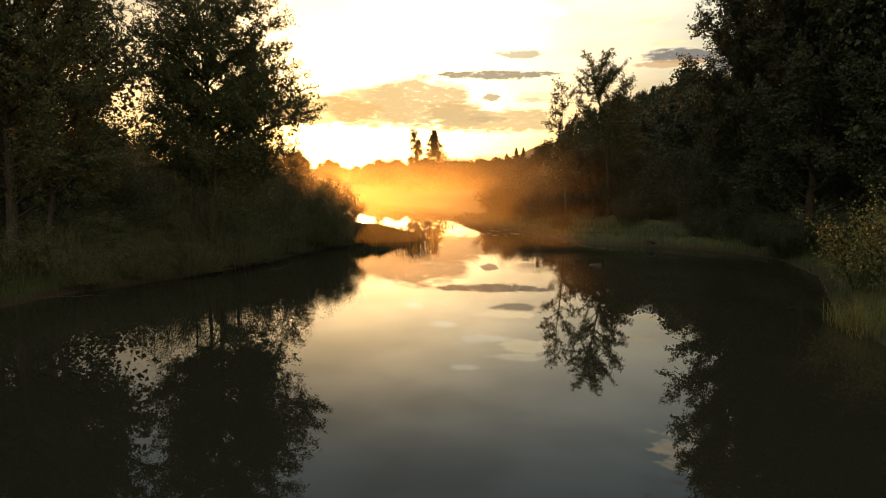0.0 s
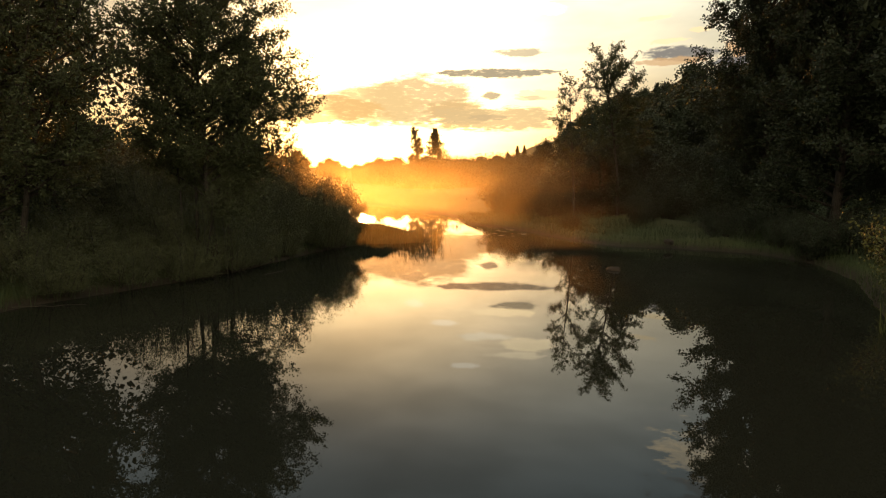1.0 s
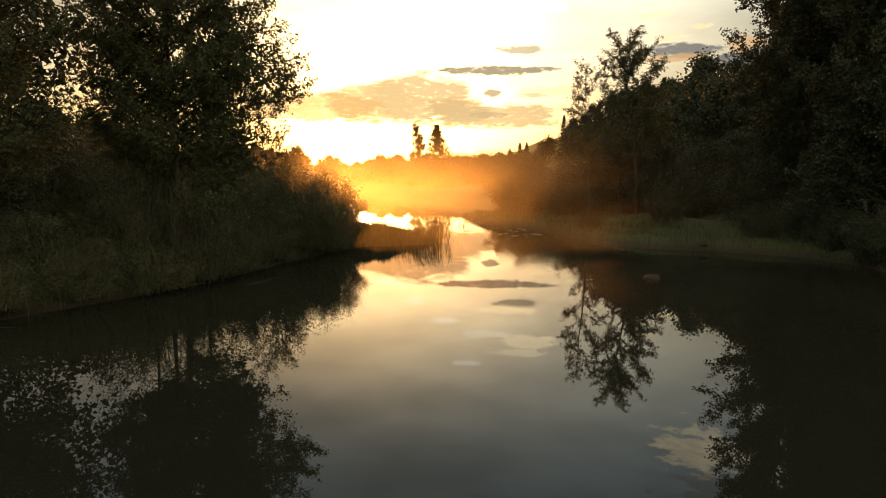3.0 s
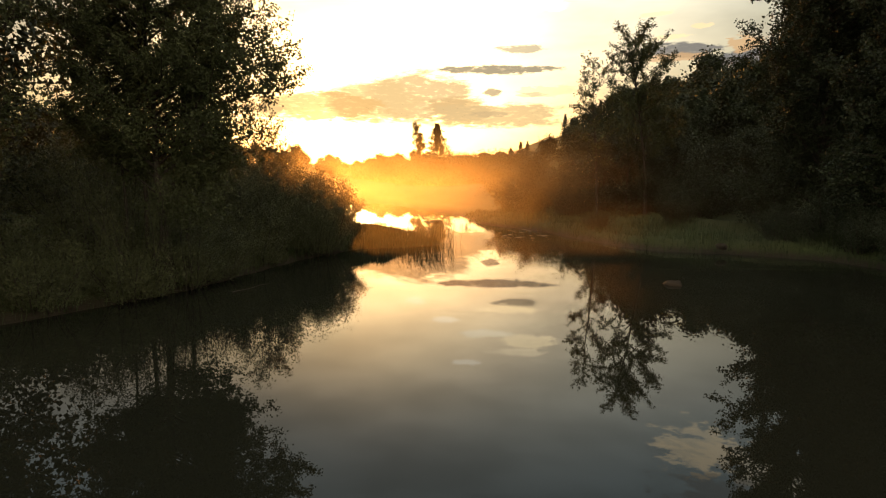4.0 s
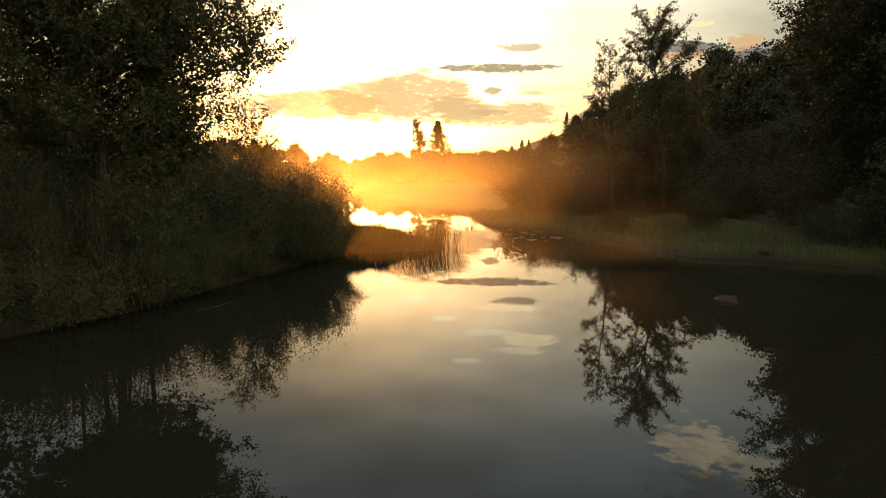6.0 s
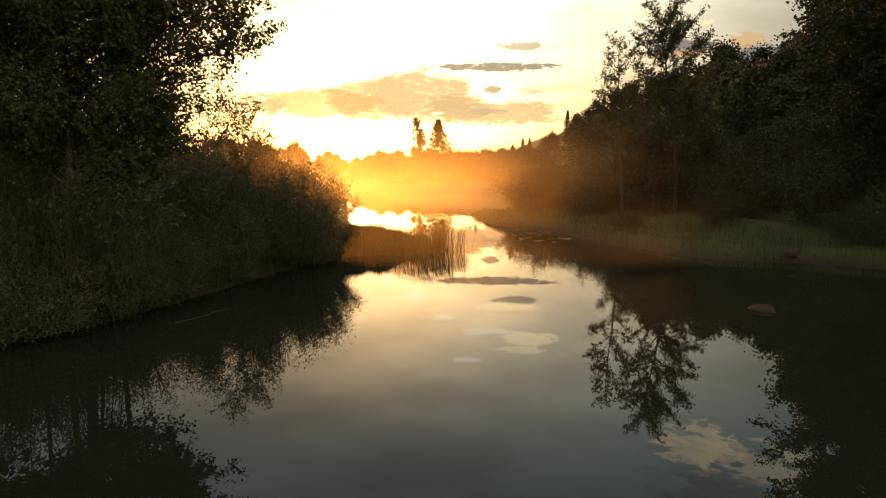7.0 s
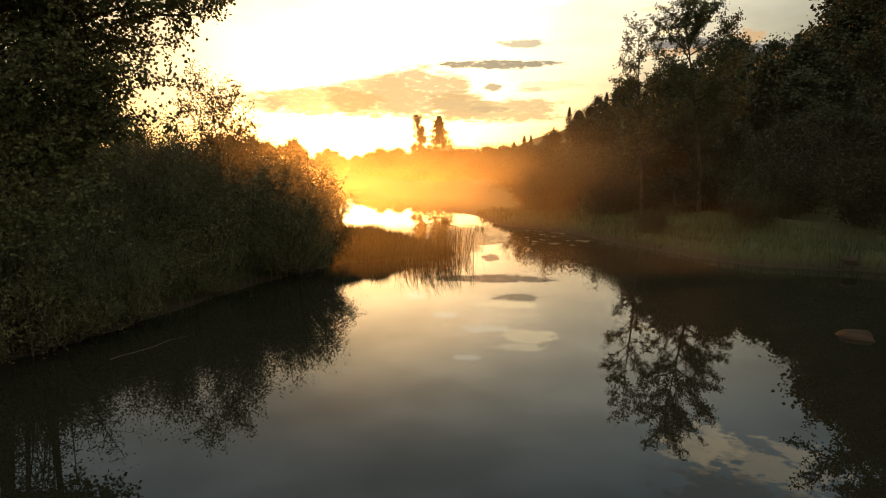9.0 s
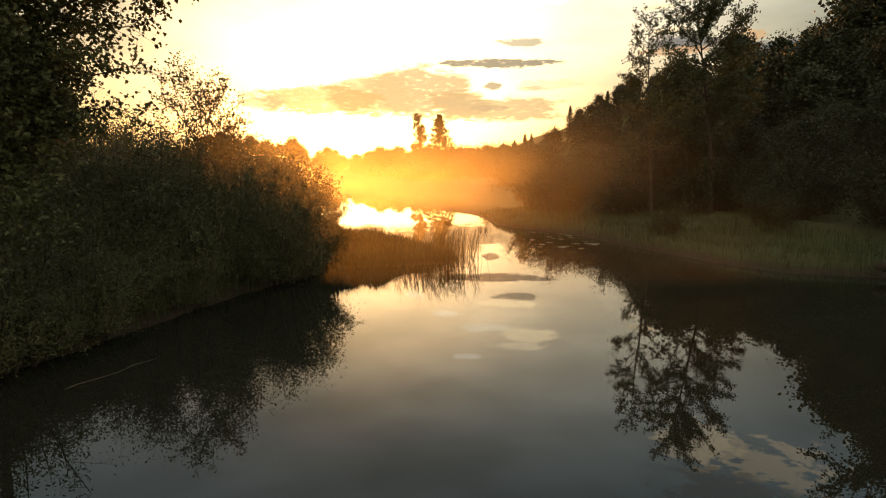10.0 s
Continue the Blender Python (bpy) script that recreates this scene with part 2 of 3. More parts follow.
def mist_sheet_material():
    """See-through sheet standing in for river mist and the sun's glare: throws the low sun forward; densest near the
    water, gone at the sheet's rim.
    """
    mat, n = material("mist_glare_sheet")
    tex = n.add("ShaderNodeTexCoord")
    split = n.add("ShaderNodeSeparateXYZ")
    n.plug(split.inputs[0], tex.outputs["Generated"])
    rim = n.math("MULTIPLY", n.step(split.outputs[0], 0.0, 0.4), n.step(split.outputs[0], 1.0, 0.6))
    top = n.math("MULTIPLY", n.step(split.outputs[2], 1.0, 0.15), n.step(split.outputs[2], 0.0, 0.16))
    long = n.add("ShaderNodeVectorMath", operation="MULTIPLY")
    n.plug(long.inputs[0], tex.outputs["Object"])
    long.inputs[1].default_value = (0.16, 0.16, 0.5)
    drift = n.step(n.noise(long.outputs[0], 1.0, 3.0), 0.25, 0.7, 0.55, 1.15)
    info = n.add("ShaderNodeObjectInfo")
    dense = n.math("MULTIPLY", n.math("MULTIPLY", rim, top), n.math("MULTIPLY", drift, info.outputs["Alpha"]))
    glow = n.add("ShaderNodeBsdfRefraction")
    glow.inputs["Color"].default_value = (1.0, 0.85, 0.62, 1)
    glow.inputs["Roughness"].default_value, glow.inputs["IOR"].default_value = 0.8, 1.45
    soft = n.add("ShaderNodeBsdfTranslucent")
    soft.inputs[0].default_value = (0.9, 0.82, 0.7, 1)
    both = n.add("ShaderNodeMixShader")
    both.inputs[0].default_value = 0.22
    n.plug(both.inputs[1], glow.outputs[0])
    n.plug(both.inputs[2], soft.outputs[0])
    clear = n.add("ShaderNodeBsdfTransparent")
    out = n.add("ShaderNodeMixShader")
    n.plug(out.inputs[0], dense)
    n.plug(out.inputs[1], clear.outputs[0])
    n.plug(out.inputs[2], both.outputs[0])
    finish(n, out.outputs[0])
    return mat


MIST_SHEET = mist_sheet_material()
SOIL, WATER, STONE, DRIFTWOOD = ground_material(), water_material(), rock_material(), wood_material()

# ---------------------------------------------------------------- ground and water
RIVER = np.array([
    (16, -400), (14, -60), (11.5, -20), (10, 5), (10.8, 13), (11.6, 16.5), (13.6, 20), (16.5, 25), (18, 30), (17.4, 34), (14, 36.3), (10.6, 37.4),
    (9, 40), (7.4, 44.5), (6.2, 49), (4.2, 52.6), (2.1, 55.5), (1.6, 60), (1.0, 66), (-0.4, 72), (-3.5, 79), (-8, 94), (-14, 108), (-34, 104), (-44, 90), (-40, 74), (-30, 61),
    (-18, 52), (-9, 47), (-4, 44.5), (-1.4, 42.5), (-0.9, 40.8), (-1.3, 39.8), (-3.4, 39.1), (-5.4, 38.2), (-6.6, 36), (-7.6, 33.6), (-8.3, 31),
    (-8.9, 28.6), (-9.6, 26.3), (-11.2, 23.4), (-13.4, 19.8), (-15, 14), (-15, 4), (-17, -20), (-20, -60), (-22, -400)], float)


def river_distance(x, y):
    """Metres to the shore: positive on land, negative on the water."""
    x, y = np.asarray(x, float), np.asarray(y, float)
    best, inside = np.full(x.shape, 1e9), np.zeros(x.shape, bool)
    for (x0, y0), (x1, y1) in zip(RIVER, np.roll(RIVER, -1, axis=0)):
        dx, dy = x1 - x0, y1 - y0
        t = np.clip(((x - x0) * dx + (y - y0) * dy) / (dx * dx + dy * dy), 0, 1)
        best = np.minimum(best, np.hypot(x - x0 - t * dx, y - y0 - t * dy))
        cross = (y0 > y) != (y1 > y)
        with np.errstate(divide="ignore", invalid="ignore"):
            inside ^= cross & (x < (x1 - x0) * (y - y0) / (dy if dy else 1e-9) + x0)
    return np.where(inside, -best, best)


def smooth(v, lo, hi):
    t = np.clip((np.asarray(v, float) - lo) / (hi - lo), 0, 1)
    return t * t * (3 - 2 * t)


def ground_height(x, y):
    x, y = np.asarray(x, float), np.asarray(y, float)
    d = river_distance(x, y)
    rough = 0.16 * np.sin(x * 0.83 + 1.1 * np.sin(y * 0.41)) * np.cos(y * 0.67 + np.sin(x * 0.53))
    rough += 0.07 * np.sin(2.3 * x + 1.7 * y) * np.sin(1.9 * y - 1.1 * x)
    land = 0.5 * smooth(d, 0, 1.6) + 0.5 * smooth(d, 2, 12) + rough * smooth(d, 0.3, 3)
    # wooded hillside along the far side of the meadow, and the ridge that closes the valley
    land += 17.5 * smooth(x - 0.10 * y, 14, 70) * smooth(y, 20, 110) + 24 * smooth(x, 60, 260)
    land += 26 * smooth(y, 230, 420) * smooth(x + 0.02 * y, 20, 130)
    land += 8 * smooth(-x, 35, 150) + 6 * smooth(y, 150, 300) * smooth(-x, 15, 90)
    land += 22 * smooth(np.hypot(x, y), 500, 1500)
    land += 0.3 * smooth(d, 0.1, 1.2) * np.exp(-((x + 6.4) / 1.9) ** 2 - ((y - 40.0) / 2.0) ** 2)
    bed = -np.clip(-d * 0.3, 0, 1.4)
    return np.where(d > 0, land, bed)


def link_mesh(name, verts, faces, mat, parent=None, shade=False):
    """One mesh object out of numpy vertices and equal-sided faces."""
    mesh = bpy.data.meshes.new(name)
    verts, faces = np.asarray(verts, np.float32), np.asarray(faces, np.int32)
    k = faces.shape[1]
    mesh.vertices.add(len(verts))
    mesh.vertices.foreach_set("co", verts.ravel())
    mesh.loops.add(faces.size)
    mesh.loops.foreach_set("vertex_index", faces.ravel())
    mesh.polygons.add(len(faces))
    mesh.polygons.foreach_set("loop_start", np.arange(0, faces.size, k, dtype=np.int32))
    mesh.polygons.foreach_set("use_smooth", np.full(len(faces), shade))
    mesh.update(calc_edges=True)
    mesh.materials.append(mat)
    ob = new(name, mesh)
    ob.parent = parent
    return ob


def grid_faces(nx, ny):
    i = (np.arange(ny - 1)[:, None] * nx + np.arange(nx - 1)[None]).ravel()
    return np.stack([i, i + 1, i + nx + 1, i + nx], 1)


def spaced(stops):
    return np.concatenate([np.arange(a, b, s) for a, b, s in stops])


GX = spaced([(-2400, -400, 200), (-400, -100, 20), (-100, -30, 3), (-30, 30, 0.6), (30, 100, 3), (100, 400, 20), (400, 2401, 200)])
GY = spaced([(-600, -60, 60), (-60, 0, 4), (0, 70, 0.6), (70, 140, 2), (140, 480, 12), (480, 3000, 180)])
gx, gy = np.meshgrid(GX, GY)
ground = link_mesh("ground", np.stack([gx, gy, ground_height(gx, gy)], -1).reshape(-1, 3), grid_faces(len(GX), len(GY)), SOIL, None, True)
tagged(ground, "dark grassy river banks rising to wooded slopes", "ground", kind="structure")

wx, wy = np.meshgrid(np.linspace(-60, 30, 46), np.linspace(-420, 130, 111))
water = link_mesh("water", np.stack([wx, wy, wx * 0], -1).reshape(-1, 3), grid_faces(46, 111), WATER, None, True)
tagged(water, "calm dark river mirroring the evening sky", "water", kind="structure")

# ---------------------------------------------------------------- plants
def unit(v):
    return v / np.maximum(np.linalg.norm(v, axis=-1, keepdims=True), 1e-9)


def tubes(paths, sides):
    """Tapered tubes round polylines of (points, radii): vertices and quads."""
    verts, faces, base = [], [], 0
    ring = np.arange(sides) * 2 * math.pi / sides
    for pts, radii in paths:
        pts = np.asarray(pts, float)
        along = unit(np.gradient(pts, axis=0))
        ref = np.where(np.abs(along[:, 2:3]) > 0.9, np.array([[1.0, 0, 0]]), np.array([[0, 0, 1.0]]))
        side = unit(np.cross(along, ref))
        other = np.cross(along, side)
        r = np.asarray(radii, float)[:, None, None]
        v = pts[:, None] + r * (np.cos(ring)[None, :, None] * side[:, None] + np.sin(ring)[None, :, None] * other[:, None])
        verts.append(v.reshape(-1, 3))
        k = len(pts)
        i = (np.arange(k - 1)[:, None] * sides + np.arange(sides)[None]).ravel()
        j = (np.arange(k - 1)[:, None] * sides + (np.arange(sides)[None] + 1) % sides).ravel()
        faces.append(np.stack([i, j, j + sides, i + sides], 1) + base)
        base += k * sides
    return np.concatenate(verts), np.concatenate(faces)


def leaves(rng, at, length, width, droop=0.2, fold=0.25):
    """Folded leaf blades, two triangles each, at the given points."""
    count = len(at)
    way = unit(rng.normal(size=(count, 3)) + np.array([0, 0, -droop]))
    side = unit(np.cross(way, rng.normal(size=(count, 3))))
    up = np.cross(way, side)
    size = rng.uniform(0.65, 1.25, (count, 1))
    l, w = length * size, width * size * 0.5
    base, tip = at, at + way * l
    mid = at + way * l * 0.45 + up * w * fold * 2
    v = np.stack([base, mid + side * w, tip, mid - side * w], 1).reshape(-1, 3)
    i = np.arange(count)[:, None] * 4
    return v, np.concatenate([i + np.array([[0, 1, 2]]), i + np.array([[0, 2, 3]])])


def curve_path(rng, start, way, length, steps, bend, rise=0.0):
    pts, p, d = [np.array(start, float)], np.array(start, float), unit(np.array(way, float))
    for _ in range(steps):
        d = unit(d + rng.normal(size=3) * bend + np.array([0, 0, rise]))
        p = p + d * length / steps
        pts.append(p)
    return np.array(pts)


def thing(name, label, category, group="", kind=""):
    return tagged(new(name), label, category, group, kind)


def broadleaf(name, label, seed, height, base, radius, limbs, subs, twigs, per_twig, leaf, leaf_mat, bark, lean=(0, 0), spread=0.30, shape=0.8, trunk_r=0.16, group="", stems=1):
    """A broad-leaved tree: trunk, limbs with their twigs, and a crown of single leaves."""
    rng = np.random.default_rng(seed)
    tree = thing(name, label, "tree", group)
    trunk_paths, limb_paths, tips = [], [], []
    for s in range(stems):
        off = rng.normal(size=2) * 0.45 if s else np.zeros(2)
        h = height * (1 if s == 0 else rng.uniform(0.55, 0.85))
        way = np.array([lean[0] + off[0] * 0.25, lean[1] + off[1] * 0.25, 1.0])
        trunk = curve_path(rng, (off[0], off[1], -0.3), way, h, 14, 0.05, 0.05)
        k = len(trunk)
        trunk_paths.append((trunk, trunk_r * (1 if s == 0 else 0.6) * (1.25 - np.linspace(0, 1, k) ** 0.8 * 1.17)))
        for i in range(limbs if s == 0 else limbs // 2):
            u = (i + rng.uniform(0, 1)) / limbs if s == 0 else rng.uniform(0, 1)
            z = base + (h - base) * (u ** 0.9) * 0.97
            f = np.clip(z / h * (k - 1), 0, k - 1.01)
            a = int(f)
            start = trunk[a] + (trunk[a + 1] - trunk[a]) * (f - a)
            # crown outline: widest at about a third of its height, drawn in at top and bottom
            wide = radius * (math.sin(math.pi * min(1, (0.16 + 0.84 * u)) ** shape) ** 0.75 + 0.06) * rng.uniform(0.75, 1.12)
            turn = i * 2.39996 + rng.uniform(-0.5, 0.5)
            up = 0.1 + 0.9 * u + rng.uniform(-0.12, 0.2)
            path = curve_path(rng, start, (math.cos(turn), math.sin(turn), up), wide * 1.1, 6, 0.12, 0.06)
            r0 = trunk_r * (0.42 - 0.26 * u)
            limb_paths.append((path, np.linspace(r0, 0.012, 7)))
            for j in range(subs):
                q = rng.uniform(0.25, 1.0) * 6
                b = min(int(q), 5)
                s0 = path[b] + (path[b + 1] - path[b]) * (q - b)
                d = unit(path[b + 1] - path[b]) + rng.normal(size=3) * 0.65
                sub = curve_path(rng, s0, d, wide * rng.uniform(0.22, 0.5) + 0.25, 3, 0.16, 0.03)
                limb_paths.append((sub, np.linspace(max(0.012, r0 * 0.32), 0.006, 4)))
                for _ in range(twigs):
                    w = rng.uniform(0.2, 1.0) * 3
                    c = min(int(w), 2)
                    t0 = sub[c] + (sub[c + 1] - sub[c]) * (w - c)
                    tw = t0 + (unit(sub[c + 1] - sub[c]) + rng.normal(size=3) * 0.8) * spread * rng.uniform(0.6, 1.5)
                    tips.append((t0, tw))
    tips = np.array(tips)
    n = per_twig
    m = rng.uniform(0.15, 1.1, (len(tips), n, 1))
    at = tips[:, None, 0] + (tips[:, None, 1] - tips[:, None, 0]) * m + rng.normal(size=(len(tips), n, 3)) * leaf * 1.15
    keep = rng.uniform(size=(len(tips), n)) < rng.uniform(0.45, 1.0, (len(tips), 1))
    v, f = leaves(rng, at[keep], leaf, leaf * 0.9)
    link_mesh("trunk", *tubes(trunk_paths, 8), bark, tree, True)
    tagged(link_mesh("limb_work", *tubes([(p[::3], r[::3]) for p, r in limb_paths], 3), bark, tree, True), kind="stuff")
    tagged(link_mesh("crown", v, f, leaf_mat, tree), kind="stuff")
    return tree


def plume_tree(name, label, seed, height, base, radius, limbs, leaf, leaf_mat, bark, profile, twig=0.6, twigs=13, per_metre=30, trunk_r=0.12, lean=(0, 0), steep=0.8, reach=(), stems=(), bare=0.16, forks=0.9, group=""):
    """A tree whose limbs are leafy plumes: side twigs shorten towards each limb's tip, and single leaves sit along them.
    profile: limb length, as a share of radius, up the crown. reach: ends of further limbs. stems: feet of further stems."""
    rng = np.random.default_rng(seed)
    tree = thing(name, label, "tree", group)
    made = []

    def stem(foot, tall, share, count):
        trunk = curve_path(rng, (foot[0], foot[1], -0.3), (lean[0] + foot[0] * 0.06, lean[1] + foot[1] * 0.06, 1.0), tall + 0.3, 14, 0.035, 0.06)
        link_mesh("trunk", *tubes([(trunk, trunk_r * share * (1.2 - np.linspace(0, 1, 15) ** 0.8 * 1.12))], 8), bark, tree, True)
        for i in range(count):
            u = (i + rng.uniform(0, 1)) / count
            z = base + (tall - base) * u ** 0.92
            start = np.array([np.interp(z, trunk[:, 2], trunk[:, k]) for k in range(3)])
            wide = radius * share ** 0.5 * float(np.interp(u, np.linspace(0, 1, len(profile)), profile)) * rng.uniform(0.72, 1.1)
            turn = i * 2.39996 + rng.uniform(-0.5, 0.5)
            up = steep * (0.55 + 0.8 * u) + rng.uniform(-0.15, 0.2)
            made.append((curve_path(rng, start, (math.cos(turn), math.sin(turn), up), wide * math.hypot(1, up), 7, 0.09, 0.04), u))
        return trunk

    main = stem((0, 0), height, 1.0, limbs)
    for fx, fy, share in stems:
        stem((fx, fy), height * share, share, int(limbs * share * 0.5))
    for end in reach:
        end = np.array(end, float)
        z0 = max(base * 0.8, end[2] - 0.45 * math.hypot(end[0], end[1]))
        start = np.array([np.interp(z0, main[:, 2], main[:, k]) for k in range(3)])
        t = np.linspace(0, 1, 8)[:, None]
        made.append((start + (end - start) * t + np.array([0, 0, 1.0]) * 0.35 * np.sin(t * math.pi) + rng.normal(size=(8, 3)) * 0.05 * t, end[2] / height))
    all_leaves = []
    for limb, u in made:
        whole = float(np.linalg.norm(np.diff(limb, axis=0), axis=1).sum())
        r0 = max(0.014, min(0.42, 0.11 * whole) * trunk_r)
        parts, work = [(limb, r0, bare)], []
        for _ in range(int(whole * forks + 0.5)):
            s = rng.uniform(0.3, 0.85)
            b = int(s * (len(limb) - 1))
            way = unit(limb[b + 1] - limb[b]) * 0.7 + unit(rng.normal(size=3)) * 0.9 + np.array([0, 0, 0.1])
            parts.append((curve_path(rng, limb[b], way, whole * 0.62 * (1.15 - s) * rng.uniform(0.7, 1.2), 4, 0.12, 0.03), r0 * 0.5, 0.1))
        for path, r1, naked in parts:
            length = float(np.linalg.norm(np.diff(path, axis=0), axis=1).sum())
            work.append((path, np.linspace(r1, 0.005, len(path))))
            count = max(4, int(length * twigs))
            s = np.clip((np.arange(count) + rng.uniform(0, 1, count)) / count, 0, 0.999) * (1 - naked) + naked
            q = s * (len(path) - 1)
            b = np.minimum(q.astype(int), len(path) - 2)
            t0 = path[b] + (path[b + 1] - path[b]) * (q - b)[:, None]
            way = unit(unit(path[b + 1] - path[b]) * 0.6 + unit(rng.normal(size=(count, 3))) * 1.0 + np.array([0, 0, 0.12]))
            out = twig * (1.0 - 0.4 * s) * rng.uniform(0.45, 1.4, count)
            t1 = t0 + way * out[:, None]
            work += [(np.array([p, q1]), (0.005, 0.0025)) for p, q1 in zip(t0, t1)]
            per = np.maximum(2, (out * per_metre * rng.uniform(0.5, 1.2, count)).astype(int))
            k = np.repeat(np.arange(count), per)
            m = rng.uniform(0.1, 1.08, (len(k), 1))
            all_leaves.append(t0[k] + (t1 - t0)[k] * m + rng.normal(size=(len(k), 3)) * leaf * 0.6)
        link_mesh("limb", *tubes(work, 3), bark, tree, True)
    tagged(link_mesh("crown", *leaves(rng, np.concatenate(all_leaves), leaf, leaf * 0.85), leaf_mat, tree), kind="stuff")
    return tree


def shrub(name, label, seed, height, radius, stems, subs, per_twig, leaf, leaf_mat, bark, narrow=0.4, low=0.1, group=""):
    """A many-stemmed bush that leafs from near the ground."""
    rng = np.random.default_rng(seed)
    bush = thing(name, label, "bush", group)
    stem_paths, twig_paths, tips = [], [], []
    for i in range(stems):
        turn, out = rng.uniform(0, 2 * math.pi), rng.uniform(0.05, 1) ** 0.6
        foot = np.array([math.cos(turn), math.sin(turn), 0]) * radius * 0.45 * out
        foot[2] = -0.2
        tall = height * rng.uniform(0.6, 1.0) * (1.0 - 0.25 * out)
        way = np.array([math.cos(turn) * out * radius / height * 0.9, math.sin(turn) * out * radius / height * 0.9, 1.0])
        path = curve_path(rng, foot, way, tall, 7, 0.09, -0.02 * out)
        stem_paths.append((path, np.linspace(0.035, 0.008, 8)))
        for j in range(subs):
            q = rng.uniform(low, 1.0) * 7
            b = min(int(q), 6)
            s0 = path[b] + (path[b + 1] - path[b]) * (q - b)
            d = unit(path[b + 1] - path[b]) * 0.6 + rng.normal(size=3) * 0.7
            t1 = s0 + d * rng.uniform(0.25, 0.75) * (0.5 + 0.18 * radius)
            if j % 3 == 0:
                twig_paths.append((np.array([s0, t1]), (0.008, 0.003)))
            tips.append((s0, t1))
    tips = np.array(tips)
    m = rng.uniform(0.1, 1.1, (len(tips), per_twig, 1))
    at = tips[:, None, 0] + (tips[:, None, 1] - tips[:, None, 0]) * m + rng.normal(size=(len(tips), per_twig, 3)) * leaf * 1.5
    at = at.reshape(-1, 3)
    v, f = leaves(rng, at[at[:, 2] > 0.02], leaf, leaf * narrow)
    v1, f1 = tubes(stem_paths, 4)
    v2, f2 = tubes(twig_paths, 3)
    tagged(link_mesh("stem_work", np.concatenate([v1, v2]), np.concatenate([f1, f2 + len(v1)]), bark, bush, True), kind="stuff")
    tagged(link_mesh("crown", v, f, leaf_mat, bush), kind="stuff")
    return bush


def spruce(name, label, seed, height, radius, whorls, per_whorl, sprays, group="", needle=0.32):
    """A conifer: straight trunk, whorls of drooping boughs, needle sprays along them."""
    rng = np.random.default_rng(seed)
    tree = thing(name, label, "tree", group)
    trunk = curve_path(rng, (0, 0, -0.3), (0, 0, 1), height + 0.3, 10, 0.01, 0.05)
    boughs, at = [], []
    for i in range(whorls):
        u = (i + 0.5) / whorls
        z = height * (0.06 + 0.93 * u)
        wide = radius * (1 - u) ** 0.85 + 0.12
        for j in range(per_whorl):
            turn = rng.uniform(0, 2 * math.pi)
            length = wide * rng.uniform(0.65, 1.15)
            path = curve_path(rng, (0, 0, z + rng.uniform(-0.2, 0.2)), (math.cos(turn), math.sin(turn), 0.05 + 0.5 * u), length, 4, 0.06, -0.10 + 0.12 * u)
            boughs.append((path[::2], np.linspace(0.03, 0.006, 3)))
            w = rng.uniform(0.02, 1.0, sprays) ** 0.75 * 4
            b = np.minimum(w.astype(int), 3)
            at.append(path[b] + (path[b + 1] - path[b]) * (w - b)[:, None] + rng.normal(size=(sprays, 3)) * np.array([1, 1, 0.5]) * (0.06 + 0.06 * wide))
    at = np.concatenate(at)
    v, f = leaves(rng, at, needle, needle * 0.5, 0.5)
    link_mesh("trunk", *tubes([(trunk, np.linspace(height * 0.014, 0.02, 11))], 7), BARK, tree, True)
    tagged(link_mesh("limb_work", *tubes(boughs, 3), BARK, tree, True), kind="stuff")
    tagged(link_mesh("crown", v, f, NEEDLE, tree), kind="stuff")
    return tree


def blades(rng, foot, height, width, lean, wind=(0, 0)):
    """Curved grass blades, three triangles each."""
    count = len(foot)
    turn = rng.uniform(0, 2 * math.pi, count)
    out = np.stack([np.cos(turn), np.sin(turn), np.zeros(count)], 1)
    face = rng.uniform(0, 2 * math.pi, count)
    side = np.stack([np.cos(face), np.sin(face), np.zeros(count)], 1)
    h = (height * rng.uniform(0.55, 1.1, count))[:, None] if np.isscalar(height) else (height * rng.uniform(0.7, 1.1, count))[:, None]
    bow = rng.uniform(0.1, 1.0, (count, 1)) * lean * h
    push = np.array([[wind[0], wind[1], 0.0]]) * h
    up = np.array([[0, 0, 1.0]])
    mid = foot + up * h * 0.55 + (out * bow + push) * 0.35
    tip = foot + up * h * (1 - 0.25 * bow / np.maximum(h, 1e-3)) + out * bow + push
    w = width * 0.5 * rng.uniform(0.7, 1.3, (count, 1))
    v = np.stack([foot - side * w, foot + side * w, mid - side * w * 0.8, mid + side * w * 0.8, tip], 1).reshape(-1, 3)
    i = np.arange(count)[:, None] * 5
    tri = [(0, 1, 3), (0, 3, 2), (2, 3, 4)]
    return v, np.concatenate([i + np.array([t]) for t in tri])


def place(tree, x, y, turn=0.0, size=1.0, sink=0.0, tall=1.0):
    """Stand a thing on the ground."""
    z = float(ground_height(np.array([x]), np.array([y]))[0]) - sink
    m = pose(x, y, z, 0, 0, turn) @ Matrix.Diagonal((size, size, size * tall, 1))
    tree.matrix_basis = m
    return tree


def repeat(tree, x, y, turn=0.0, size=1.0, sink=0.0, tall=1.0):
    z = float(ground_height(np.array([x]), np.array([y]))[0]) - sink
    keep = tree.matrix_basis.copy()
    tree.matrix_basis = Matrix()
    twin = copy_thing(tree, pose(x, y, z, 0, 0, turn) @ Matrix.Diagonal((size, size, size * tall, 1)))
    tree.matrix_basis = keep
    return twin

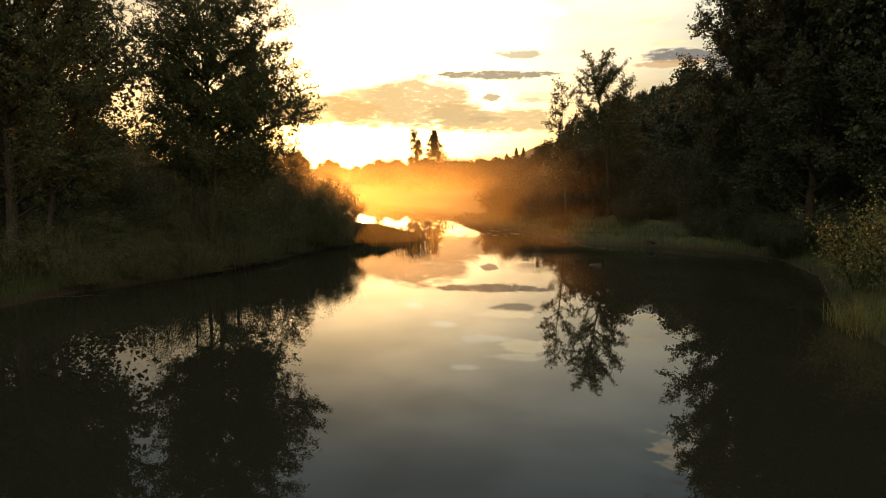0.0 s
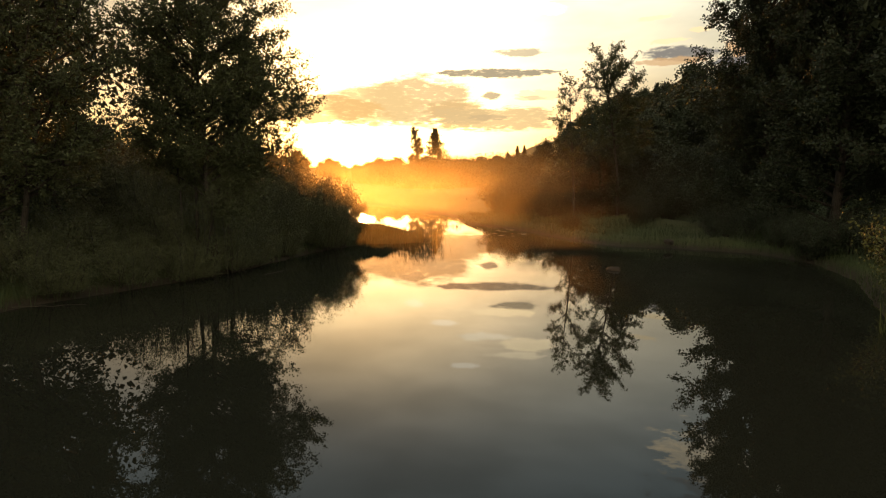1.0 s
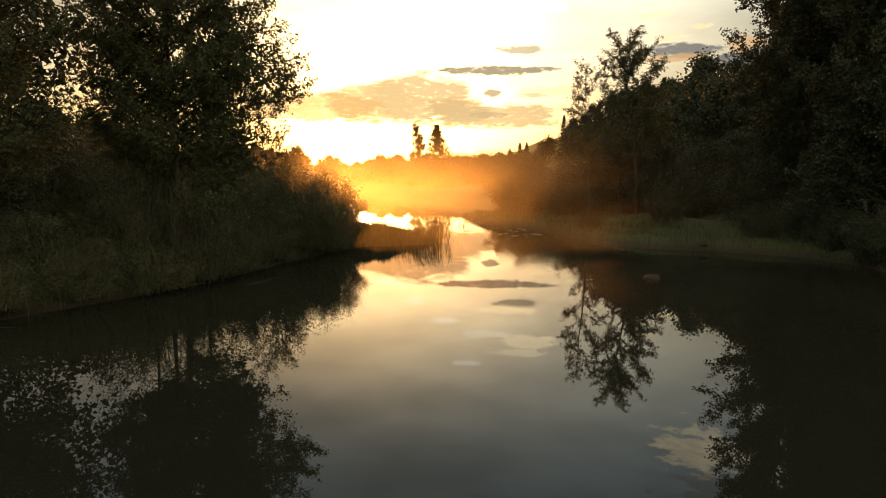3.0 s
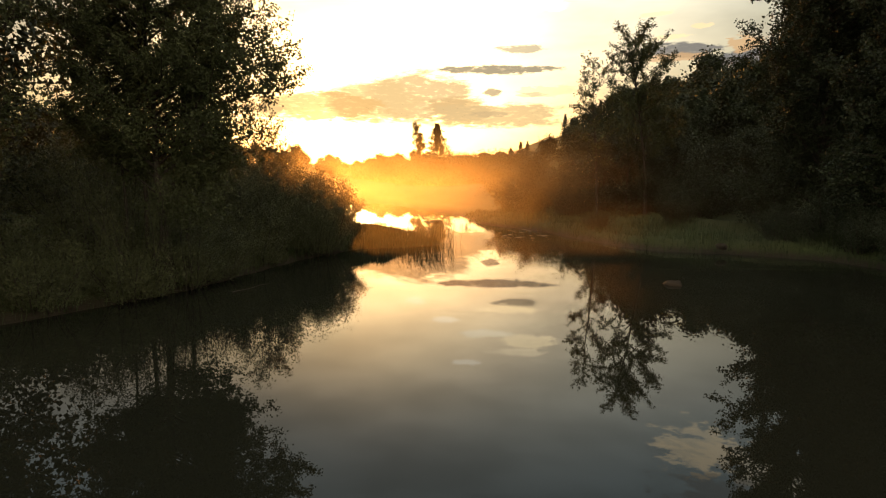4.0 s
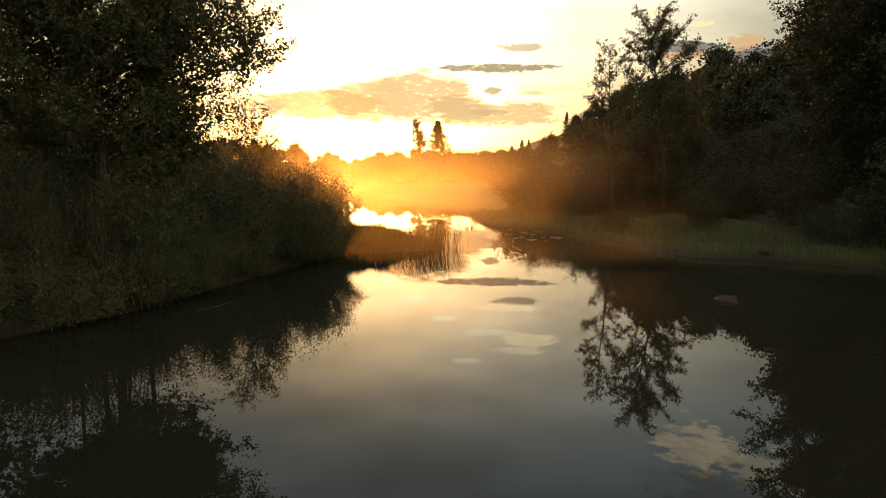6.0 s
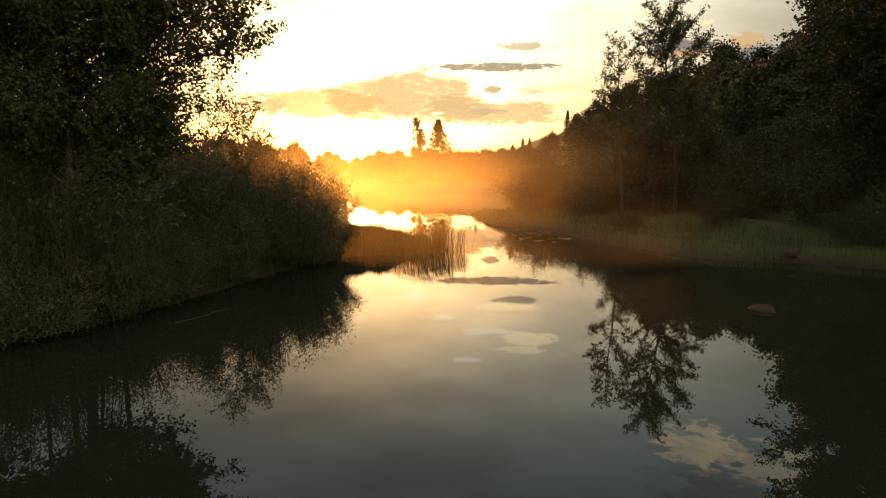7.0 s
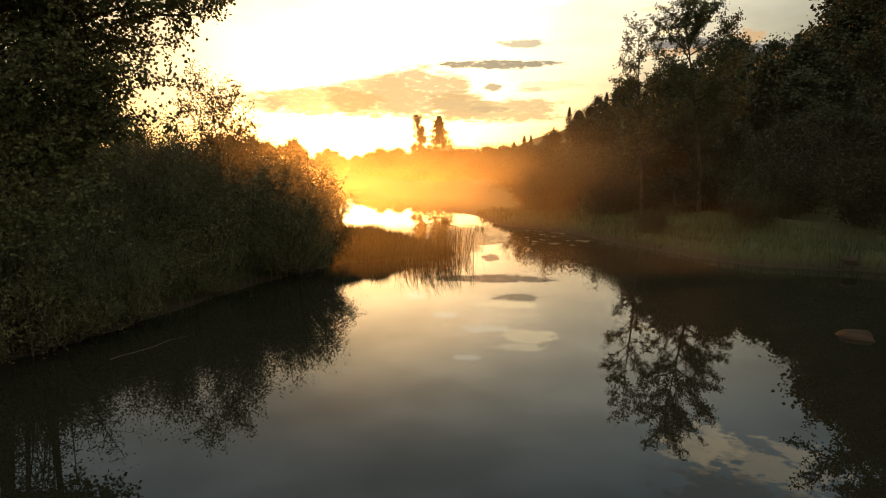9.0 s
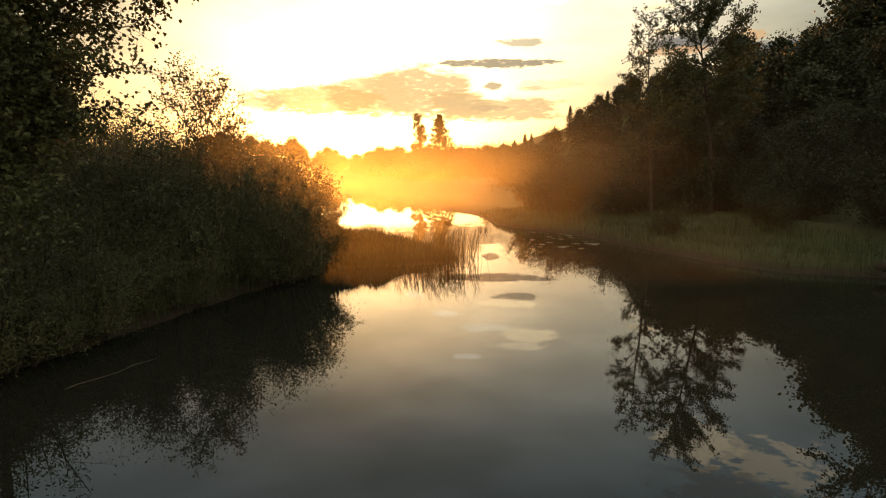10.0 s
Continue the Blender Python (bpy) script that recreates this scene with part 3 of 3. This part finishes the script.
# ---------------------------------------------------------------- trees on the near banks
poplar = place(plume_tree("poplar_tree", "tall dark poplar with a layered leafy crown on the grassy bank", 14, 15.0, 3.2, 3.7, 50, 0.088, LEAF_POPLAR, BARK, (0.6, 0.75, 0.95, 0.85, 0.65, 0.4), 0.62, 11, 44, 0.13, (0.01, 0.0), 0.75,
                           [(4.3, 2.5, 7.5), (3.6, 0.9, 9.3), (3.1, 1.0, 5.2), (2.9, 2.0, 6.2), (2.5, 0.8, 4.2), (2.0, 0.4, 3.5), (2.6, 1.2, 5.6), (2.2, 0.8, 4.8), (2.8, 1.5, 4.6), (1.8, 0.5, 4.0), (2.4, 0.3, 5.2), (1.8, -0.5, 2.1), (2.3, 0.0, 2.6), (1.3, -1.0, 2.3), (3.1, 1.4, 11.2), (3.8, 2.6, 8.5), (2.9, 2.0, 10.4),
                            (-3.7, 0.5, 8.2), (-3.4, 0.9, 6.2), (-3.5, 0.6, 9.8), (-3.2, 0.4, 4.6), (-2.9, 1.2, 11.2), (-2.4, 2.2, 5.2), (-3.6, 1.6, 5.4), (-3.0, 1.4, 7.2), (-4.0, 1.0, 6.8),
                            (-4.3, 0.2, 7.4), (-4.4, 0.4, 9.0), (-3.8, 0.3, 5.8), (-4.1, 0.6, 10.6), (-3.1, 0.4, 12.4), (4.2, 1.7, 8.1), (3.8, 1.3, 8.9), (3.9, 1.1, 7.6), (3.1, 0.7, 9.9), (2.7, 0.5, 11.8), (2.4, 0.4, 12.8), (3.9, 2.2, 7.0), (0.6, 3.0, 5.0), (1.4, 2.8, 6.4)],
                           [(-0.75, 0.3, 0.72), (0.3, 0.6, 0.6), (-1.3, 0.1, 0.55), (-0.3, 0.9, 0.5)]), -10.15, 26.2, 0)
poplar_b = place(plume_tree("poplar_tree", "broad poplar with dense dark foliage beside the water", 12, 16.5, 2.6, 5.2, 62, 0.095, LEAF_POPLAR, BARK, (0.85, 1.0, 1.0, 0.85, 0.7, 0.4), 0.62, 9, 33, 0.2, (-0.02, 0.0), 0.65,
                             [(4.0, -0.5, 9.0), (3.8, 0.8, 6.2), (4.0, -0.2, 4.4), (3.7, 0.5, 11.0), (4.6, 0.9, 7.6), (3.2, 1.4, 3.4), (4.6, 1.6, 5.4), (4.2, 1.2, 10.0), (3.6, 1.6, 12.4)], [(-0.9, 0.5, 0.75), (0.8, 0.4, 0.6)]), -16.0, 21.2, 0)

linden = place(plume_tree("linden_tree", "massive tree with dense, shade-darkened foliage down to the bank", 21, 18.5, 0.7, 5.2, 76, 0.16, LEAF_SHADED, BARK, (0.85, 1.0, 1.0, 0.95, 0.8, 0.45), 0.75, 8, 26, 0.28, (0.0, 0.0), 0.8), 21.8, 34.2, 0)
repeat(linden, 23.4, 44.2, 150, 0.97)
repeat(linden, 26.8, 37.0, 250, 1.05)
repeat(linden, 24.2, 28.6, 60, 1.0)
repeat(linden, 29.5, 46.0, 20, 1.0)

alder = place(plume_tree("alder_tree", "slender open-crowned alder with sky showing through its twigs", 31, 13.6, 4.4, 3.2, 34, 0.125, LEAF_AIRY, BARK, (0.7, 0.9, 1.0, 1.0, 0.9, 0.62), 0.5, 10, 29, 0.15, (0.0, 0.0), 0.62,
                         [(2.9, 0.0, 6.6), (2.8, 0.3, 8.4), (2.4, -0.2, 10.4), (3.0, 0.2, 7.4), (2.4, 0.6, 5.8)], bare=0.25), 15.6, 54.4, 0)
alder_b = place(plume_tree("alder_tree", "thin leaning alder with sparse leaves on the bank", 36, 11.7, 3.8, 2.4, 23, 0.125, LEAF_AIRY, BARK, (0.8, 1.0, 0.95, 0.85, 0.7, 0.5), 0.44, 8, 26, 0.12, (-0.02, 0.0), 0.75, [(-2.3, -0.4, 8.8), (-1.6, 0.3, 9.8)], bare=0.3), 11.5, 53.6, 0)

# ---------------------------------------------------------------- bushes
willow = place(shrub("willow_bush", "rounded willow bush with small pale leaves", 41, 5.7, 3.2, 58, 30, 17, 0.105, LEAF_WILLOW, BARK, 0.45), -8.7, 36.4, 0, 0.92)
low_bush = place(shrub("willow_bush", "low dense bush at the water's edge", 42, 2.3, 1.9, 34, 15, 26, 0.075, LEAF_WILLOW, BARK, 0.45, 0.05), -11.0, 27.6, 0)
twiggy = place(shrub("willow_bush", "tall thin-stemmed bush with leaves towards its top", 43, 6.4, 2.0, 18, 20, 13, 0.09, LEAF_WILLOW, BARK, 0.45, 0.4), -12.4, 26.6, 70, 0.85)
place(plume_tree("willow_tree", "small twiggy willow standing up above the bushes", 45, 5.6, 2.6, 2.0, 24, 0.085, LEAF_WILLOW, BARK, (0.8, 1.0, 1.0, 0.8, 0.5), 0.5, 11, 17, 0.06, (0.0, 0.0), 0.9, bare=0.2), -10.3, 38.0, 0)
repeat(twiggy, -13.4, 28.2, 190, 0.9)
repeat(twiggy, -10.9, 25.7, 20, 0.7)
repeat(twiggy, -9.9, 26.9, 310, 0.75)
for x, y, turn, size in [(-12.4, 36.4, 80, 1.02), (-10.6, 39.6, 160, 0.97), (-7.3, 35.8, 230, 0.72), (-15.5, 38.5, 300, 1.12), (-17.0, 34.0, 140, 1.1), (-7.6, 38.6, 40, 0.76), (-14.0, 44.5, 20, 1.1), (-18.5, 45.5, 200, 1.2), (-23.0, 42.0, 100, 1.2), (-11.6, 43.2, 250, 0.98), (-9.6, 42.6, 310, 0.84), (-10.7, 34.4, 15, 0.85)]:
    repeat(willow, x, y, turn, size)
for x, y, turn, size in [(-9.9, 30.0, 50, 0.9), (-12.6, 24.8, 120, 1.0), (-14.8, 21.8, 200, 1.05), (-9.6, 33.0, 260, 1.2), (-12.8, 28.8, 20, 1.1),
                         (-15.6, 18.6, 330, 1.0), (-14.8, 25.8, 310, 1.25), (-8.4, 34.8, 75, 0.9),
                         (-17.0, 24.8, 20, 1.3), (-18.6, 20.0, 60, 1.3), (-14.2, 31.0, 100, 1.3), (-12.0, 32.4, 190, 1.3),
                         (-10.9, 24.9, 35, 0.95), (-10.0, 27.0, 240, 0.9), (-8.8, 31.6, 110, 0.8), (-9.5, 28.6, 300, 0.8), (-12.2, 23.2, 170, 0.85), (-13.6, 21.0, 15, 0.8)]:
    repeat(low_bush, x, y, turn, size)
place(shrub("hazel_bush", "light green bush leaning over the bank", 46, 3.6, 2.0, 30, 14, 14, 0.12, LEAF_HAZEL, BARK, 0.7, 0.1), 15.3, 19.6, 0)
# These bushes take the same shade-darkened leaf colour as the lindens.
shaded_bush = place(shrub("hazel_bush", "leafy bush with shade-darkened leaves on the grassy bank", 44, 3.6, 2.0, 34, 16, 18, 0.1, LEAF_SHADED, BARK, 0.7, 0.1), 15.0, 46.5, 60, 0.8)
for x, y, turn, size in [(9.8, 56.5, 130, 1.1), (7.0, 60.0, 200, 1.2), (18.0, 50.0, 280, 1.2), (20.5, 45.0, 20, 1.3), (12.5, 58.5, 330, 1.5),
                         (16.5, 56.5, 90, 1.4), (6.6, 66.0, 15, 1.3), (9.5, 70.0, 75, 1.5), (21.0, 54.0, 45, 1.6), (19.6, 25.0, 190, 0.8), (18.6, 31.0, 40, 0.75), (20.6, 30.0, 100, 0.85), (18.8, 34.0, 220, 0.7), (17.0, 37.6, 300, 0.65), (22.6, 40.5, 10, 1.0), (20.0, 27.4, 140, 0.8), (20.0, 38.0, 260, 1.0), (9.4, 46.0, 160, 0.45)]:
    repeat(shaded_bush, x, y, turn, size)

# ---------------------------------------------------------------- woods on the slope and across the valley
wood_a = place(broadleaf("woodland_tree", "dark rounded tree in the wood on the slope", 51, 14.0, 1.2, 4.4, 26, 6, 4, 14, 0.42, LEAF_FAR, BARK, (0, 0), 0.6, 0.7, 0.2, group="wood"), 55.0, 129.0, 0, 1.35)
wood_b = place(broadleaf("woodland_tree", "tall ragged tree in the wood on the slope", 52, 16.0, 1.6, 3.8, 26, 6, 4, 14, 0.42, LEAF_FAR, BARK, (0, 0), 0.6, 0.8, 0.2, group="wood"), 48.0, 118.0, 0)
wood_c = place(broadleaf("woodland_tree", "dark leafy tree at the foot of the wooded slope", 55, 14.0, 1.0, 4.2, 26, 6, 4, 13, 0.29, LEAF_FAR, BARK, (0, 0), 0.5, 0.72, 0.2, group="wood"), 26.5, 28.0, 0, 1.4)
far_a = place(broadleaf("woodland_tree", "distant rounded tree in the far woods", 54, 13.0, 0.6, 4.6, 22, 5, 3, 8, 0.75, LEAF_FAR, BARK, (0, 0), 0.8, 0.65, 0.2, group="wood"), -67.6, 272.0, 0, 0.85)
pine = place(spruce("spruce_tree", "dark pointed spruce above the wood", 53, 17.0, 4.2, 24, 7, 20, "wood", 0.55), 64.0, 180.0, 0, 1.3)
rng = np.random.default_rng(7)


def scatter(kinds, count, where, sizes, apart):
    """Copies of trees over a stretch of the plan, no two closer than apart."""
    done = []
    for _ in range(count * 40):
        if len(done) >= count:
            break
        x, y = where(rng.uniform(), rng.uniform())
        if river_distance(np.array([x]), np.array([y]))[0] < 2.5 or any((x - a) ** 2 + (y - b) ** 2 < apart ** 2 for a, b in done):
            continue
        done.append((x, y))
        repeat(kinds[rng.integers(len(kinds))], x, y, rng.uniform(0, 360), rng.uniform(*sizes), 0.9)


repeat(wood_c, -23.0, 31.0, 130, 1.2)
for x, y, turn, size in [(-22.5, 35.5, 280, 0.7), (-20.5, 25.5, 60, 0.62), (-27.0, 33.0, 150, 0.8), (-20.5, 18.0, 240, 0.7), (-24.5, 27.5, 310, 0.75)]:
    repeat(wood_c, x, y, turn, size)
repeat(wood_c, -27.0, 24.0, 40, 1.2)
scatter([wood_c], 20, lambda u, v: (17 + 26 * u, 60 + 18 * v), (0.42, 0.6), 3.2)
scatter([wood_a, wood_b, wood_a, pine], 44, lambda u, v: (26 + 46 * u, 78 + 56 * v), (0.75, 1.05), 4.4)
scatter([wood_c], 14, lambda u, v: (33 + 36 * u, 34 + 40 * v), (0.8, 1.1), 4.5)
scatter([far_a, far_a, pine], 32, lambda u, v: (40 + 80 * u, 145 + 90 * v), (0.8, 1.2), 6.0)
scatter([far_a], 30, lambda u, v: (8 + 34 * u, 112 + 40 * v), (0.35, 0.55), 3.2)
scatter([far_a], 44, lambda u, v: (-125 + 85 * u, 300 + 50 * v), (0.5, 0.8), 4.5)
scatter([far_a], 60, lambda u, v: (-42 + 92 * u, 300 + 60 * v), (0.85, 1.2), 4.5)
scatter([far_a], 12, lambda u, v: (-18 + 22 * u, 236 + 20 * v), (0.6, 0.85), 4.0)
scatter([far_a, far_a, far_a, pine], 44, lambda u, v: (30 + 130 * u, 330 + 80 * v), (0.9, 1.3), 7.0)
scatter([wood_a, wood_b], 16, lambda u, v: (-54 + 26 * u, 26 + 24 * v), (0.5, 0.7), 4.5)
scatter([wood_c], 12, lambda u, v: (12.5 + 10 * u, 55.5 + 7 * v), (0.38, 0.52), 2.2)
scatter([wood_a, wood_b], 16, lambda u, v: (-46 + 17 * u, 53 + 13 * v), (0.48, 0.62), 3.2)
for x, y, turn, size in [(52, 95, 10, 1.1), (56, 97, 80, 1.45), (60, 93, 150, 1.5), (62, 101, 220, 1.6), (57, 88, 300, 1.35), (66, 95, 40, 1.65), (65, 86, 260, 1.5), (70, 90, 120, 1.7)]:
    repeat(wood_b if turn % 20 else wood_a, x, y, turn, size, 0.9)
place(spruce("spruce_tree", "tall broad spruce standing alone across the valley", 57, 24.5, 11.0, 21, 10, 20, "", 1.0), -3.9, 239.5, 0)
place(plume_tree("poplar_tree", "tall thin poplar with an open crown across the valley", 58, 25.0, 5.0, 4.0, 26, 0.65, LEAF_FAR, BARK, (0.8, 1.0, 0.95, 0.75, 0.5, 0.25), 0.9, 3.6, 9, 0.3, (0.0, 0.0), 0.7), -11.5, 250.0, 40)

# ---------------------------------------------------------------- grass and reeds
rng = np.random.default_rng(9)
px, py = rng.uniform(-26, 30, 120000), rng.uniform(3, 66, 120000)
d = river_distance(px, py)
near = (d > 0.0) & (d < 9) & (rng.uniform(size=len(px)) < np.clip(1.2 - d / 9, 0, 1))
px, py, d = px[near], py[near], d[near]
foot = np.stack([px, py, ground_height(px, py) - 0.03], 1)
tall = 0.45 + 0.5 * smooth(np.sin(px * 0.9 + 2) + np.cos(py * 0.7), -0.5, 1.5)
spit = (px > -8) & (px < 0) & (py > 37) & (py < 46)
tall = np.where(spit, (0.8 + 0.35 * np.sin(px * 3.3 + py)) * (0.35 + 0.65 * smooth(-px, 2.2, 5)), tall)
tagged(link_mesh("bank_grass", *blades(rng, foot, tall, 0.022, 0.6), GRASS), "long uncut grass along the river banks", "grass", kind="stuff")

count = 760
u = rng.uniform(size=count) ** 0.6
edge = np.array([(-5.8, 38.0), (-4.2, 38.7), (-2.9, 39.2), (-2.0, 39.8), (-1.4, 41.0)])
k = u * 4
i = np.minimum(k.astype(int), 3)
foot2 = edge[i] + (edge[i + 1] - edge[i]) * (k - i)[:, None] + rng.normal(size=(count, 2)) * np.array([0.6, 0.5])
foot = np.concatenate([foot2, np.full((count, 1), -0.15)], 1)
tagged(link_mesh("reeds", *blades(rng, foot, 0.9 + 1.0 * smooth(u, 0.2, 0.7), 0.017, 0.4, (0.16, 0.0)), REED), "tall thin reeds standing in the shallow water", "reeds", kind="stuff")

px, py = rng.uniform(-8.5, -1.6, 16000), rng.uniform(37, 44, 16000)
keep = (river_distance(px, py) > -0.05) & (rng.uniform(size=len(px)) < smooth(-px, 1.4, 4.5))
px, py = px[keep], py[keep]
foot = np.stack([px, py, ground_height(px, py) - 0.03], 1)
tagged(link_mesh("sedge", *blades(rng, foot, (0.25 + 0.5 * smooth(-px, 2.2, 5)) * (0.75 + 0.5 * np.sin(px * 2.9 + 1.3 * py) * np.cos(py * 2.1 - px)), 0.03, 0.6), GRASS), "dense dark sedge on the low spit", "grass", kind="stuff")

# ---------------------------------------------------------------- stones, driftwood and floating plants
def stone(x, y, z, size, squash, seed, label):
    """A water-worn stone: a rounded block with broad flats and dents."""
    rng = np.random.default_rng(seed)
    bm = bmesh.new()
    bmesh.ops.create_icosphere(bm, subdivisions=4, radius=1.0)
    cuts = [(unit(rng.normal(size=3)), rng.uniform(0.62, 0.9)) for _ in range(9)]
    off = Vector(rng.uniform(-9, 9, 3))
    for v in bm.verts:
        p = np.array(v.co)
        for way, far in cuts:
            over = p @ way - far
            if over > 0:
                p = p - way * over * 0.85
        p = p * (1 + 0.10 * noise.noise(Vector(p) * 2.0 + off) + 0.03 * noise.noise(Vector(p) * 7.0 + off))
        v.co = Vector((p[0] * size, p[1] * size * 0.8, p[2] * size * squash))
    mesh = bpy.data.meshes.new("stone")
    bm.to_mesh(mesh)
    bm.free()
    for f in mesh.polygons:
        f.use_smooth = True
    mesh.materials.append(STONE)
    ob = tagged(new("stone", mesh), label, "stone")
    ob.matrix_basis = pose(x, y, z, 4, -6, rng.uniform(0, 360))
    return ob


stone(7.5, 27.8, -0.04, 0.42, 0.55, 3, "pale worn boulder lying half sunk in the shallows")
stone(13.3, 36.3, 0.42, 0.36, 0.5, 4, "pale stone on the grassy bank")
stone(-1.5, 58.0, 0.05, 0.36, 0.45, 5, "dark wet boulder standing out of the far water")


def stick(points, radius, label):
    """A bleached branch with a side twig, lying on the water."""
    pts = np.array(points, float)
    rng = np.random.default_rng(int(abs(pts[0, 0]) * 100))
    t = np.linspace(0, 1, 9)[:, None]
    path = pts[0] + (pts[1] - pts[0]) * t + rng.normal(size=(9, 3)) * np.array([0.03, 0.03, 0.008])
    twig = np.array([path[5], path[5] + (pts[1] - pts[0]) * 0.12 + np.array([0.12, -0.05, 0.06])])
    v1, f1 = tubes([(path, np.linspace(radius, radius * 0.35, 9))], 7)
    v2, f2 = tubes([(twig, (radius * 0.4, radius * 0.2))], 7)
    return tagged(link_mesh("driftwood", np.concatenate([v1, v2]), np.concatenate([f1, f2 + len(v1)]), DRIFTWOOD, None, True), label, "branch")


stick([(-7.9, 26.0, 0.02), (-7.2, 27.6, 0.05)], 0.011, "thin bleached branch floating beside the bank")
stick([(-10.3, 25.7, 0.05), (-9.7, 26.2, 0.06)], 0.016, "short grey stick caught at the water's edge")
stick([(-14.2, 19.3, 0.03), (-11.8, 19.9, 0.04)], 0.012, "long pale branch lying along the waterline")

rng = np.random.default_rng(15)
count = 16
foot = np.stack([rng.normal(0.75, 0.22, count), rng.normal(53.0, 0.15, count), np.full(count, -0.1)], 1)
tagged(link_mesh("reed_clump", *blades(rng, foot, 0.6, 0.05, 0.5), REED), "small isolated clump of reeds in open water", "reeds", kind="stuff")


px, py = rng.uniform(10.6, 12.6, 420), rng.uniform(14.6, 17.0, 420)
keep = np.abs(river_distance(px, py)) < 0.45
px, py = px[keep], py[keep]
tagged(link_mesh("sedge_tuft", *blades(rng, np.stack([px, py, np.maximum(ground_height(px, py), -0.1) - 0.03], 1), 1.0, 0.02, 0.7, (-0.15, 0.0)), LEAF_HAZEL), "yellow-green sedge tuft hanging over the water's edge", "grass", kind="stuff")


def lily_pad(size):
    """A floating leaf: a notched disc with a raised rim."""
    a = np.linspace(0.25, 2 * math.pi - 0.25, 15)
    rim = np.stack([np.cos(a), np.sin(a) * 0.8, 0.02 + 0.02 * np.sin(3 * a)], 1) * size
    inner = rim * np.array([0.75, 0.75, 0.4])
    verts = np.concatenate([rim, inner, np.zeros((1, 3))])
    faces = [(i, i + 1, i + 16, i + 15) for i in range(14)] + [(15 + i, 16 + i, 30, 30) for i in range(14)]
    mesh = bpy.data.meshes.new("lily_pad")
    mesh.from_pydata([tuple(v) for v in verts], [], [f if f[2] != f[3] else f[:3] for f in faces])
    mesh.materials.append(REED)
    return mesh


PAD = lily_pad(0.2)
for i in range(24):
    ob = tagged(new("lily_pad", PAD), "flat lily pad floating near the bank", "lily pad", "lily pads")
    t = rng.uniform()
    ob.matrix_basis = pose(2.6 + 3.4 * rng.uniform() + 0.6 * (1 - t), 52 - 8.5 * t, 0.012, rng.uniform(-3, 3), rng.uniform(-3, 3), rng.uniform(0, 360)) @ Matrix.Scale(rng.uniform(0.6, 1.3), 4)

# ---------------------------------------------------------------- sheets standing in for mist and glare over the water
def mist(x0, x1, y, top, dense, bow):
    """A gently bowed, upright sheet across the valley, facing the view, in place of mist and sun glare."""
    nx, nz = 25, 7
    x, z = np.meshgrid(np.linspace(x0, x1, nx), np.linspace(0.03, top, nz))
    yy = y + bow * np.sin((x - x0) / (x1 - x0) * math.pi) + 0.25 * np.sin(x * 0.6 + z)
    bank = link_mesh("mist", np.stack([x, yy, z], -1).reshape(-1, 3), grid_faces(nx, nz), MIST_SHEET, None, True)
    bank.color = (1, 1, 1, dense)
    return tagged(bank, "upright see-through sheet standing in for river mist and sun glare", "mist", kind="stuff")


# Spans and densities are set to fit the glare in the camera's view.
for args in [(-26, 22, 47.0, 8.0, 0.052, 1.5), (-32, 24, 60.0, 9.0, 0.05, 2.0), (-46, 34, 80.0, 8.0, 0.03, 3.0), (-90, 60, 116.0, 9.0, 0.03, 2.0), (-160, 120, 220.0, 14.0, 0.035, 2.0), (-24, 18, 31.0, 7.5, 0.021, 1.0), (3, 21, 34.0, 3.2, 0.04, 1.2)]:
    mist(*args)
